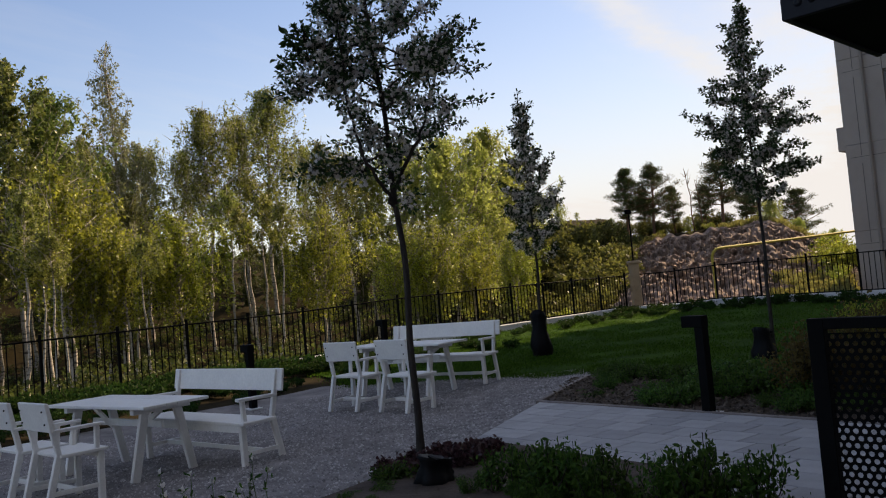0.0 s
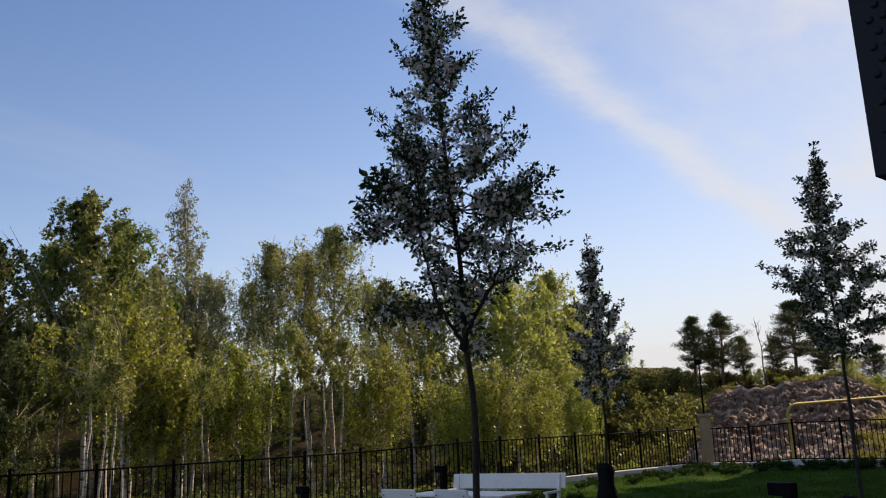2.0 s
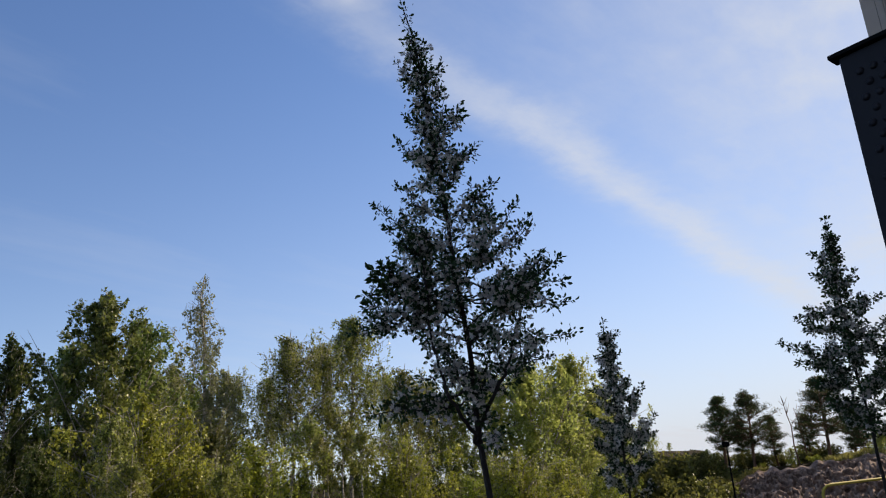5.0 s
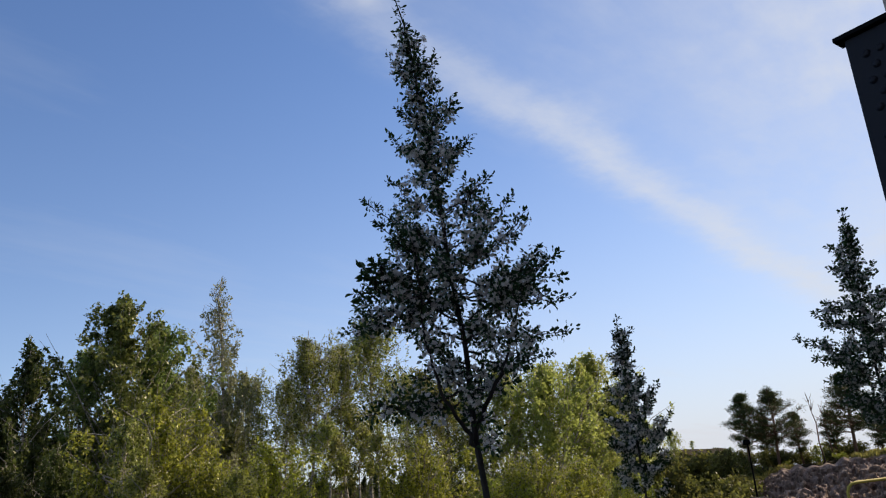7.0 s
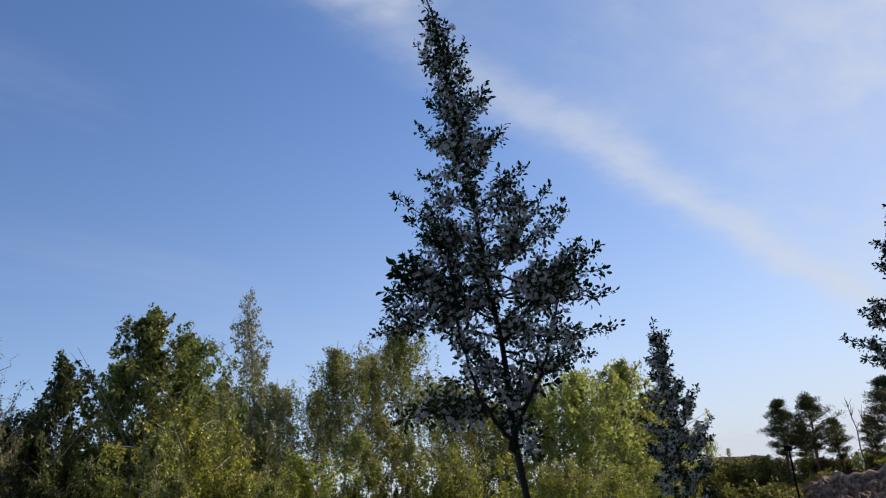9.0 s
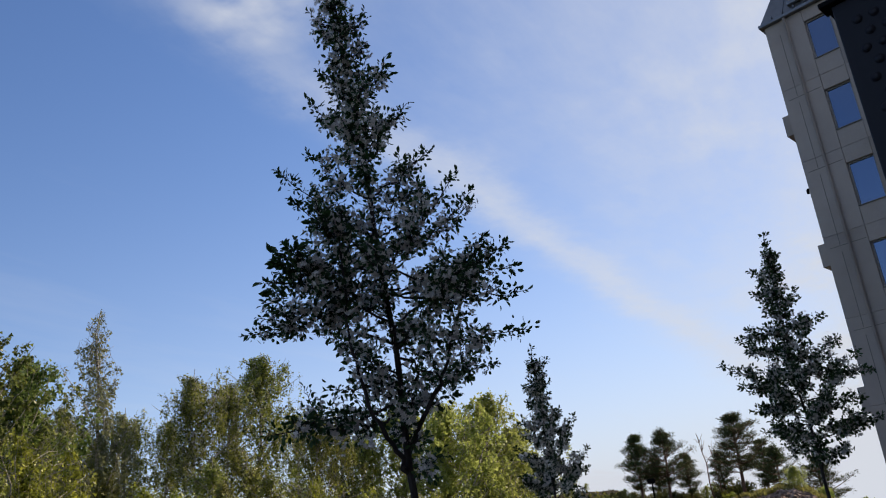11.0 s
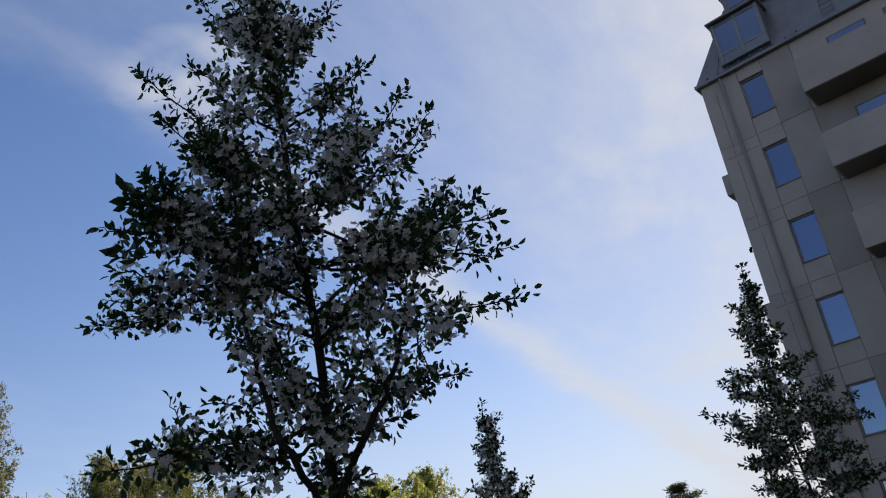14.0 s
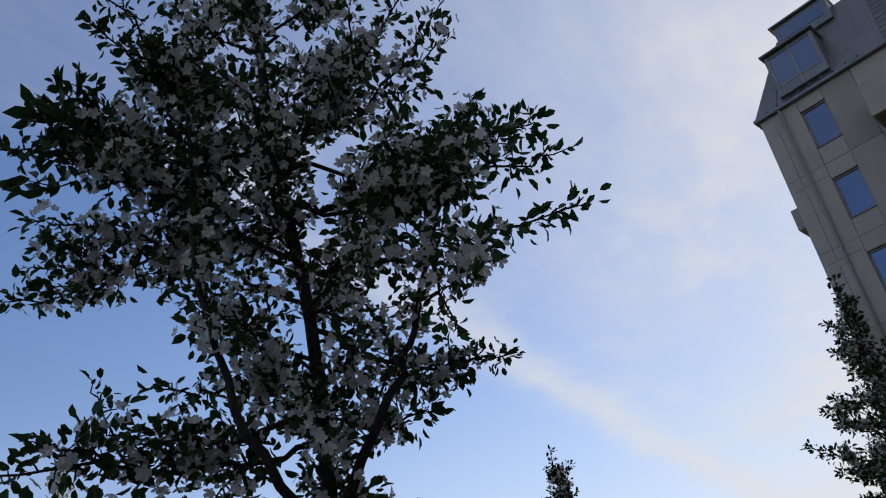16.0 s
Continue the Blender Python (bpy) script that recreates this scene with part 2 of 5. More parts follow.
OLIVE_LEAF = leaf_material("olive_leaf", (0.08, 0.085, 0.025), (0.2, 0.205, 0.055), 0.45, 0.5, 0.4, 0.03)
BANK_GRASS = leaf_material("bank_grass", (0.16, 0.145, 0.055), (0.36, 0.35, 0.1), 0.4, 0.6, 0.1, 0.0)
NEEDLE = leaf_material("pine_needle", (0.04, 0.058, 0.022), (0.09, 0.115, 0.042), 0.25, 0.6, 0.3)
SHRUB = leaf_material("shrub_leaf", (0.024, 0.065, 0.014), (0.08, 0.155, 0.028), 0.35, 0.5, 0.5, spec=0.12)
HEDGE = leaf_material("hedge_leaf", (0.015, 0.042, 0.010), (0.04, 0.08, 0.018), 0.35, 0.6, 0.4, spec=0.06)
LITTER = leaf_material("dead_leaf", (0.05, 0.035, 0.025), (0.2, 0.16, 0.13), 0.1, 0.9, 0.3, 0.0)
RED_LEAF = leaf_material("purple_leaf", (0.045, 0.02, 0.022), (0.09, 0.04, 0.04), 0.3, 0.5, 0.3)
YELLOW_LEAF = leaf_material("yellow_leaf", (0.22, 0.24, 0.03), (0.32, 0.32, 0.05), 0.45, 0.5, 0.3)
BROWN_LEAF = leaf_material("brown_leaf", (0.10, 0.065, 0.02), (0.14, 0.11, 0.03), 0.35, 0.6, 0.3)
BAG = material("bag_plastic", (0.004, 0.004, 0.005), (0.007, 0.007, 0.008), 5, 0.5, 0.4, 9, spec=0.1)
FACADE = material("facade_concrete", (0.31, 0.272, 0.25), (0.37, 0.328, 0.305), 0.6, 0.9, 0.15, 30, random=0.12)
FACADE_DARK = material("facade_dark_render", (0.25, 0.218, 0.2), (0.3, 0.265, 0.246), 0.6, 0.9, 0.15, 30)
ROOF = material("roof_zinc", (0.14, 0.147, 0.16), (0.2, 0.207, 0.22), 0.8, 0.45, 0.08, 20, metal=0.6)
WIN_FRAME = material("pale_window_frame", (0.2, 0.19, 0.185), (0.25, 0.24, 0.23), 5, 0.5, 0.05, 40)
FRAME = material("window_frame", (0.10, 0.09, 0.085), (0.13, 0.12, 0.11), 5, 0.5, 0.05, 40)
GLASS = glass_material("window_glass")
YELLOW = material("yellow_pipe", (0.40, 0.33, 0.06), (0.5, 0.42, 0.09), 1.5, 0.7, 0.1, 20, spec=0.2)
PILLAR = material("pillar_stone", (0.34, 0.23, 0.14), (0.44, 0.31, 0.2), 4, 0.9, 0.4, 30)
WALL = material("wall_render", (0.36, 0.33, 0.3), (0.42, 0.385, 0.35), 0.8, 0.9, 0.2, 30)

# ---- mesh helpers ----
def mesh_from(name, verts, faces, mat=None, smooth=False):
    """A mesh from numpy vertices and equal-sized faces, or from plain lists."""
    me = bpy.data.meshes.new(name)
    if isinstance(faces, np.ndarray):
        n, k = faces.shape
        me.vertices.add(len(verts))
        me.vertices.foreach_set("co", np.asarray(verts, dtype=np.float32).ravel())
        me.loops.add(n * k)
        me.loops.foreach_set("vertex_index", faces.astype(np.int32).ravel())
        me.polygons.add(n)
        me.polygons.foreach_set("loop_start", np.arange(0, n * k, k, dtype=np.int32))
        me.update(calc_edges=True)
    else:
        me.from_pydata([tuple(v) for v in verts], [], faces)
    if smooth:
        me.polygons.foreach_set("use_smooth", np.ones(len(me.polygons), dtype=bool))
    if mat:
        me.materials.append(mat)
    me.update()
    return me


def done(bm, name, mat, smooth=False):
    me = bpy.data.meshes.new(name)
    bm.to_mesh(me)
    bm.free()
    if smooth:
        me.polygons.foreach_set("use_smooth", np.ones(len(me.polygons), dtype=bool))
    me.materials.append(mat)
    return me


def part(name, bm, mat, parent, label="", m=None, smooth=False):
    """One mesh object under a thing or part; bm may be a bmesh or a ready mesh."""
    me = done(bm, name, mat, smooth) if isinstance(bm, bmesh.types.BMesh) else bm
    ob = new(name, me)
    ob.parent = parent
    if m is not None:
        ob.matrix_basis = m
    if label:
        tagged(ob, label)
    return ob


def thing(name, m, label, category, group="", kind=""):
    ob = new(name)
    ob.empty_display_size = 0.2
    ob.matrix_basis = m
    return tagged(ob, label, category, group, kind)


def box(sx, sy, sz, at=(0, 0, 0), bevel=0.0, bm=None, turn=None):
    """A box by its sizes and centre, its edges rounded."""
    bm2 = bmesh.new()
    bmesh.ops.create_cube(bm2, size=1.0)
    bmesh.ops.scale(bm2, vec=(sx, sy, sz), verts=bm2.verts)
    if bevel:
        bmesh.ops.bevel(bm2, geom=list(bm2.edges), offset=bevel, segments=1, affect="EDGES", profile=0.5)
    mat = Matrix.Translation(at) @ (turn if turn is not None else Matrix())
    bmesh.ops.transform(bm2, matrix=mat, verts=bm2.verts)
    if bm is None:
        return bm2
    tmp = bpy.data.meshes.new("tmp")
    bm2.to_mesh(tmp)
    bm2.free()
    bm.from_mesh(tmp)
    bpy.data.meshes.remove(tmp)
    return bm


def beam(a, b, w, d, bevel=0.004, bm=None):
    """A square timber from a to b."""
    a, b = Vector(a), Vector(b)
    q = (b - a).to_track_quat("Z", "X").to_matrix().to_4x4()
    return box(w, d, (b - a).length, (a + b) / 2, bevel, bm, q)


class Tubes:
    """Many tapered round limbs gathered as one set of vertices and quads."""

    def __init__(self):
        self.v, self.f, self.n = [], [], 0

    def add(self, pts, radii, sides=6, cap=True):
        pts = [Vector(p) for p in pts]
        ring = []
        up = Vector((0.3, 0.9, 0.1))
        for i, p in enumerate(pts):
            t = (pts[min(i + 1, len(pts) - 1)] - pts[max(i - 1, 0)]).normalized()
            x = t.cross(up)
            if x.length < 0.05:
                x = t.cross(Vector((1, 0, 0)))
            x.normalize()
            y = t.cross(x)
            for k in range(sides):
                a = 2 * math.pi * k / sides
                self.v.append(p + (x * math.cos(a) + y * math.sin(a)) * radii[i])
        for i in range(len(pts) - 1):
            for k in range(sides):
                a, b = self.n + i * sides + k, self.n + i * sides + (k + 1) % sides
                self.f.append((a, b, b + sides, a + sides))
        self.n += len(pts) * sides

    def mesh(self, name, mat):
        return mesh_from(name, np.array([tuple(v) for v in self.v]), np.array(self.f), mat, True)


def bend(a, b, lift, steps, wob, rng):
    """A limb's line from a to b, lifted in the middle and a little crooked."""
    a, b = np.array(a, float), np.array(b, float)
    ts = np.linspace(0, 1, steps)
    pts = a + (b - a) * ts[:, None]
    pts[:, 2] += lift * np.sin(np.pi * ts)
    pts[1:-1] += rng.normal(0, wob, (steps - 2, 3))
    return pts


def unit(a):
    return a / (np.linalg.norm(a, axis=1, keepdims=True) + 1e-9)


def leaves(name, at, axis, size, width, mat, rng, fold=0.25, kind="leaf"):
    """Leaves at points `at` growing along `axis`: folded pointed blades (leaf) or plain lozenges (chip)."""
    n = len(at)
    axis = unit(axis)
    side = unit(np.cross(axis, rng.normal(0, 1, (n, 3))))
    nor = np.cross(axis, side)
    s = (size * rng.uniform(0.55, 1.4, n))[:, None]
    w = s * width
    if kind == "chip":
        v = np.stack([at, at + axis * s * 0.5 + side * w / 2, at + axis * s, at + axis * s * 0.5 - side * w / 2], 1).reshape(-1, 3)
        f = np.arange(n * 4).reshape(n, 4)
        return mesh_from(name, v, f, mat)
    if kind == "tri":
        v = np.stack([at, at + axis * s * 0.8 + side * w * 0.6, at + axis * s * 0.9 - side * w * 0.5], 1).reshape(-1, 3)
        return mesh_from(name, v, np.arange(n * 3).reshape(n, 3), mat)
    def pt(l, w_, lift):
        return at + axis * s * l + side * w * w_ + nor * s * lift
    v = np.stack([pt(0, 0, 0), pt(0.24, 0.38, fold * 0.3), pt(0.64, 0.46, fold * 0.25), pt(1.0, 0, -0.12), pt(0.64, -0.46, fold * 0.25), pt(0.24, -0.38, fold * 0.3), pt(0.5, 0, -0.03)], 1).reshape(-1, 3)
    i = np.arange(n)[:, None] * 7
    f = np.concatenate([i + np.array([[k, (k + 1) % 6, 6]]) for k in range(6)], 0)
    return mesh_from(name, v, f, mat)


def blossoms(name, at, axis, size, mat, rng):
    """Open five-petalled flowers at points `at`, facing `axis`."""
    n = len(at)
    axis = unit(axis)
    sx = unit(np.cross(axis, rng.normal(0, 1, (n, 3))))
    sy = np.cross(axis, sx)
    s = (size * rng.uniform(0.75, 1.2, n))[:, None]
    cup = rng.uniform(0.05, 0.7, n)[:, None]
    vs = []
    for k in range(5):
        a = 2 * math.pi * k / 5
        o, p = sx * math.cos(a) + sy * math.sin(a), sy * math.cos(a) - sx * math.sin(a)
        vs += [at, at + s * (o * 0.3 + p * 0.2 + axis * cup * 0.2), at + s * (o * 0.52 + p * 0.13 + axis * cup * 0.42), at + s * (o * 0.52 - p * 0.13 + axis * cup * 0.42), at + s * (o * 0.3 - p * 0.2 + axis * cup * 0.2)]
    v = np.stack(vs, 1).reshape(-1, 3)
    return mesh_from(name, v, np.arange(n * 25).reshape(n * 5, 5), mat)


def smooth01(t):
    t = np.clip(t, 0, 1)
    return t * t * (3 - 2 * t)


# ---- lie of the land ----
FENCE_A, FENCE_C, FENCE_B = (-12.4, 8.55), (5.55, 26.0), (14.6, 16.3)     # left end, corner, right end
U1 = (Vector(FENCE_C) - Vector(FENCE_A)).normalized()
V1 = (Vector(FENCE_B) - Vector(FENCE_C)).normalized()
N1, N2 = Vector((-U1.y, U1.x)), Vector((-V1.y, V1.x))


def land(x, y):
    """Height of the ground at (x, y), for numbers or arrays."""
    x, y = np.asarray(x, float), np.asarray(y, float)
    d1 = (x - FENCE_C[0]) * N1.x + (y - FENCE_C[1]) * N1.y       # beyond the first run
    d2 = (x - FENCE_C[0]) * N2.x + (y - FENCE_C[1]) * N2.y       # beyond the second
    d = np.maximum(d1, d2)
    along = smooth01(((x - FENCE_A[0]) * U1.x + (y - FENCE_A[1]) * U1.y) / 25.0)
    rim = 0.10 + 0.2 * along
    left = 0.12 + (y - 7.77) * 0.415 - x                       # metres to the left of the paving's end
    inside = rim * smooth01((d + 6.5) / 6.5) - 0.08 * smooth01((left + 0.2) / 1.2) - (0.06 + 0.045 * (1 - smooth01((d + 6.8) / 5.0))) * smooth01((-x - 0.8) / 2.4)
    r = np.hypot(x, y)
    a = np.degrees(np.arctan2(x, y))
    bank = smooth01((a - 10.5) / 3)                                # the cut bank stands to the right
    foot = 1.3 * (1 - bank) + 0.55 * bank
    hill = (6.4 + 0.5 * np.sin(a * 0.21)) * smooth01((r - 33) / 30) * (1 - bank) + 1.0 * smooth01((r - 36) / 8) * bank
    far = 3.1 * bank * (1 - 0.62 * smooth01((a - 19) / 4)) * smooth01((r - 49.5) / 2.5) - 3.0 * smooth01((r - 75) / 60)
    out = rim - (rim + foot) * smooth01(d / 5.0) + hill + far
    return np.where(d < 0, inside, out)


def at_land(x, y, dz=0.0):
    return Vector((x, y, float(land(x, y)) + dz))


def ruled(name, a, b, n, k, dz, mat):
    """A patch of ground between two edge lines, laid on the land."""
    def resample(line):
        p = np.array(line, float)
        l = np.concatenate([[0], np.cumsum(np.linalg.norm(np.diff(p, axis=0), axis=1))])
        t = np.linspace(0, l[-1], n)
        return np.stack([np.interp(t, l, p[:, 0]), np.interp(t, l, p[:, 1])], 1)
    pa, pb = resample(a), resample(b)
    w = np.linspace(0, 1, k)[None, :, None]
    g = pa[:, None] * (1 - w) + pb[:, None] * w
    z = land(g[..., 0], g[..., 1]) + dz
    v = np.concatenate([g, z[..., None]], 2).reshape(-1, 3)
    i = np.arange(n - 1)[:, None] * k + np.arange(k - 1)[None]
    i = i.ravel()
    f = np.stack([i, i + 1, i + k + 1, i + k], 1)
    me = mesh_from(name, v, f, mat, True)
    bm = bmesh.new()
    bm.from_mesh(me)
    bmesh.ops.recalc_face_normals(bm, faces=bm.faces)
    if sum(fc.normal.z for fc in bm.faces) < 0:
        bmesh.ops.reverse_faces(bm, faces=bm.faces)
    bm.to_mesh(me)
    bm.free()
    return me, v


def ground_sheet():
    """One sheet of ground out to the horizon, finer near the garden."""
    rings = np.concatenate([np.linspace(0.02, 30, 60), np.linspace(30.6, 80, 84), np.geomspace(84, 4500, 26)])
    az_ = np.radians(np.concatenate([np.linspace(-60, 60, 260), np.linspace(64, 296, 40)]))
    rr, aa = np.meshgrid(rings, az_, indexing="ij")
    x, y = rr * np.sin(aa), rr * np.cos(aa)
    z = land(x, y)
    rough_ = np.array([[noise.noise(Vector((a * 0.35, b * 0.35, 0))) for a, b in zip(p, q)] for p, q in zip(x, y)])
    d = np.maximum((x - FENCE_C[0]) * N1.x + (y - FENCE_C[1]) * N1.y, (x - FENCE_C[0]) * N2.x + (y - FENCE_C[1]) * N2.y)
    z = z + rough_ * 0.35 * smooth01((d - 1) / 4) - 0.02 * (d < 0)
    v = np.stack([x, y, z], 2).reshape(-1, 3)
    n, k = x.shape
    i, j = np.meshgrid(np.arange(n - 1), np.arange(k), indexing="ij")
    j2 = (j + 1) % k
    f = np.stack([i * k + j, i * k + j2, (i + 1) * k + j2, (i + 1) * k + j], 2).reshape(-1, 4)
    v = np.concatenate([v, [[0, 0, -0.02]]])
    me = mesh_from("ground", v, f[:, ::-1].copy(), FLOOR, True)
    return tagged(new("ground", me), "brown forest floor with moss and heath", "ground", kind="structure")


ground_sheet()

# ---- paving, gravel, lawn, beds ----
GRAVEL_R = [(-0.9, 5.25), (0.12, 7.77), (0.9, 9.69), (1.82, 11.89), (1.99, 12.39)]
gravel_me, _ = ruled("gravel", [(-7.5, 1.5), (-6.9, 5.0), (-6.4, 8.4), (-5.2, 11.0), (-2.2, 14.0), (0.82, 13.41)], GRAVEL_R, 90, 60, 0.006, GRAVEL)
tagged(new("gravel", gravel_me), "grey gravel yard", "gravel", kind="structure")
lawn_me, lawn_v = ruled("lawn", [(-1.6, 13.6), (0.82, 13.41), (1.99, 12.39), (3.4, 10.9), (6.0, 8.4), (9.0, 5.6)],
                        [(-3.2, 17.1), (0.3, 20.5), (5.5, 25.4), (9.5, 21.2), (13.0, 17.5), (14.0, 16.4)], 80, 60, 0.01, LAWN)
tagged(new("lawn", lawn_me), "mown green lawn in the shade", "lawn", kind="structure")

rng = np.random.default_rng(5)


def scatter_stones(n):
    """Loose chips of the gravel."""
    p = np.array(GRAVEL_R)
    x, y = rng.uniform(-5.5, 2.0, n), rng.uniform(5.2, 13.6, n)
    edge = np.interp(y, p[:, 1], p[:, 0])
    keep = (x < edge - 0.02) & (y - x < 15.0)
    x, y = x[keep], y[keep]
    n = len(x)
    s = rng.uniform(0.006, 0.02, n)[:, None]
    c = np.stack([x, y, land(x, y) + 0.008], 1)
    a = rng.uniform(0, 6.28, n)
    ax, ay = np.stack([np.cos(a), np.sin(a), 0 * a], 1), np.stack([-np.sin(a), np.cos(a), 0 * a], 1)
    up = np.array([[0, 0, 1.0]])
    v = np.stack([c + ax * s, c + ay * s * 0.8, c - ax * s * 0.9, c - ay * s * 0.7, c + up * s * 0.8 + ax * s * 0.2], 1).reshape(-1, 3)
    i = np.arange(n)[:, None] * 5
    f = np.concatenate([i + np.array([[0, 1, 4]]), i + np.array([[1, 2, 4]]), i + np.array([[2, 3, 4]]), i + np.array([[3, 0, 4]])], 0)
    tagged(new("gravel_stones", mesh_from("gravel_stones", v, f, STONE_BIT)), "loose grey gravel stones", "gravel", kind="stuff")


scatter_stones(46000)


def grass(n):
    """Blades of grass over the lawn."""
    k = rng.integers(0, len(lawn_v), n)
    at = lawn_v[k] + np.stack([rng.normal(0, 0.12, n), rng.normal(0, 0.12, n), np.zeros(n)], 1)
    at[:, 2] = land(at[:, 0], at[:, 1])
    keep = np.array([noise.noise(Vector((a * 0.9, b * 0.9, 0))) for a, b in at[:, :2]]) + rng.normal(0, 0.25, n) > -0.12
    at = at[keep]
    n = len(at)
    axis = np.stack([rng.normal(0, 0.6, n), rng.normal(0, 0.6, n), np.ones(n)], 1)
    me = leaves("grass", at, axis, 0.05, 0.2, GRASS, rng, kind="tri")
    tagged(new("grass", me), "short green grass blades", "grass", kind="stuff")


grass(200000)

# the paved walk: a band 2.73 m wide that meets the gravel along a slanting edge
WALK_V, WALK_U = Vector((0.634, -0.773, 0)), Vector((0.773, 0.634, 0))
WALK_O = Vector((0.9, 9.69, 0))


def paving():
    base, _ = ruled("paving", [(0.9, 9.69), (6.4, 2.98)], [(-0.82, 5.45), (4.3, 1.25)], 20, 12, 0.004, JOINT)
    walk_ob = tagged(new("paving", base), "light grey concrete paver walk", "paving", kind="structure")
    length, width = 0.35, 0.341
    meshes = []
    for cut in (1.0, 0.5):
        bm = box(length * cut - 0.011, width - 0.011, 0.03, (0, 0, 0.012), 0.004)
        meshes.append(done(bm, "paver", PAVER))
    side = Vector((0.376, 0.927, 0))      # the slanting end
    ang = math.atan2(WALK_V.y, WALK_V.x)
    count = 0
    for row in range(8):
        off = -row * width - width / 2
        s0 = -0.5 * (row % 2) * length
        for col in range(-14, 24):
            c = WALK_O + WALK_U * off + WALK_V * (s0 + col * length + length / 2)
            rel = c - WALK_O
            near = rel.cross(side).z
            if near < -0.16 or c.y < 3.2 or count >= 300:
                continue
            count += 1
            if near < 0.3:      # cut to the slanting end
                bm = box(length - 0.011, width - 0.011, 0.03, (0, 0, 0.012), 0.004, turn=Matrix.Rotation(ang, 4, "Z"))
                cut = Vector((side.y, -side.x, 0))
                res = bmesh.ops.bisect_plane(bm, geom=bm.verts[:] + bm.edges[:] + bm.faces[:], plane_co=WALK_O - c + cut * 0.02, plane_no=cut, clear_inner=True)
                if len(bm.faces) < 4:
                    bm.free()
                    continue
                bmesh.ops.holes_fill(bm, edges=[e for e in bm.edges if e.is_boundary])
                part("paver", bm, PAVER, walk_ob, m=Matrix.Translation((c.x, c.y, float(land(c.x, c.y)) + 0.003)))
                continue
            part("paver", meshes[0], PAVER, walk_ob, m=Matrix.Translation((c.x, c.y, float(land(c.x, c.y)) + 0.003)) @ Matrix.Rotation(ang, 4, "Z"))


# soil beds
bed_me, _ = ruled("planting_bed", [(0.95, 9.75), (1.82, 11.89), (2.02, 12.4)], [(4.6, 5.3), (6.5, 6.6), (8.6, 6.1)], 20, 20, 0.012, SOIL)
tagged(new("planting_bed", bed_me), "brown soil bed with bark and weeds", "planting bed", kind="structure")
bed2_me, _ = ruled("planting_bed", [(-2.6, 4.4), (-0.9, 6.15), (0.12, 7.6)], [(-1.6, 3.2), (0.6, 4.6), (1.75, 5.4)], 20, 20, 0.05, SOIL)
tagged(new("planting_bed", bed2_me), "dark soil bed round a young tree", "planting bed", kind="structure")


def edging(a, b, name, label):
    a, b = Vector(a), Vector(b)
    n = max(1, round((b - a).length / 0.9))
    ob = thing(name, Matrix(), label, "edging", kind="structure")
    me = done(box((b - a).length / n - 0.006, 0.05, 0.14, (0, 0, -0.03), 0.006), "edging_stone", EDGING)
    for i in range(n):
        p = a.lerp(b, (i + 0.5) / n)
        part("edging_stone", me, EDGING, ob, m=Matrix.Translation(at_land(p.x, p.y, 0.0)) @ Matrix.Rotation(math.atan2(b.y - a.y, b.x - a.x), 4, "Z"))


edging((0.93, 9.72), (4.6, 5.25), "bed_edging", "low grey stone edging of a planting bed")
edging((0.9, 9.75), (1.82, 11.89), "bed_edging", "low grey stone edging beside the gravel")


# ---- fence on its white kerb ----
def fence(a, b, name, label, first):
    a, b = Vector(a), Vector(b)
    length = (b - a).length
    d = (b - a) / length
    ang = math.atan2(d.y, d.x)
    ob = thing(name, Matrix(), label, "fence")
    kerb = tagged(new("kerb", None), "white concrete kerb under the fence", "kerb", kind="structure")
    bays = round(length / 1.32)
    bay = length / bays
    post_me = done(box(0.045, 0.045, 1.22, (0, 0, 0.61), 0.004), "post", BLACK)
    bal_me = done(box(0.016, 0.016, 0.93, (0, 0, 0.635), 0.0), "baluster", BLACK)
    top_me = done(box(bay + 0.004, 0.05, 0.03, (0, 0, 0), 0.004), "top_rail", BLACK)
    bot_me = done(box(bay - 0.05, 0.03, 0.03, (0, 0, 0), 0.003), "bottom_rail", BLACK)
    kerb_me = done(box(bay, 0.26, 0.42, (0, 0, 0), 0.012), "kerb_stone", KERB)
    for i in range(bays + 1):
        p = a + d * bay * i
        z = float(land(p.x - 0.3 * (N1.x if first else N2.x), p.y - 0.3 * (N1.y if first else N2.y))) + 0.02
        turn = Matrix.Rotation(ang, 4, "Z")
        part("post", post_me, BLACK, ob, m=Matrix.Translation((p.x, p.y, z - 0.02)) @ turn)
        if i == bays:
            break
        q = a + d * bay * (i + 1)
        z2 = float(land(q.x - 0.3 * (N1.x if first else N2.x), q.y - 0.3 * (N1.y if first else N2.y))) + 0.02
        c, zm = (p + q) / 2, (z + z2) / 2
        tilt = turn @ Matrix.Rotation(-math.atan2(z2 - z, bay), 4, "Y")
        part("top_rail", top_me, BLACK, ob, m=Matrix.Translation((c.x, c.y, zm + 1.10)) @ tilt)
        part("bottom_rail", bot_me, BLACK, ob, m=Matrix.Translation((c.x, c.y, zm + 0.17)) @ tilt)
        part("kerb_stone", kerb_me, KERB, kerb, m=Matrix.Translation((c.x, c.y, zm - 0.06)) @ tilt)
        for k in range(1, 10):
            w = p.lerp(q, k / 10)
            part("baluster", bal_me, BLACK, ob, m=Matrix.Translation((w.x, w.y, z + (z2 - z) * k / 10)) @ turn)


fence(FENCE_A, (5.35, 25.8), "fence", "black metal railing with upright bars along a wood", True)
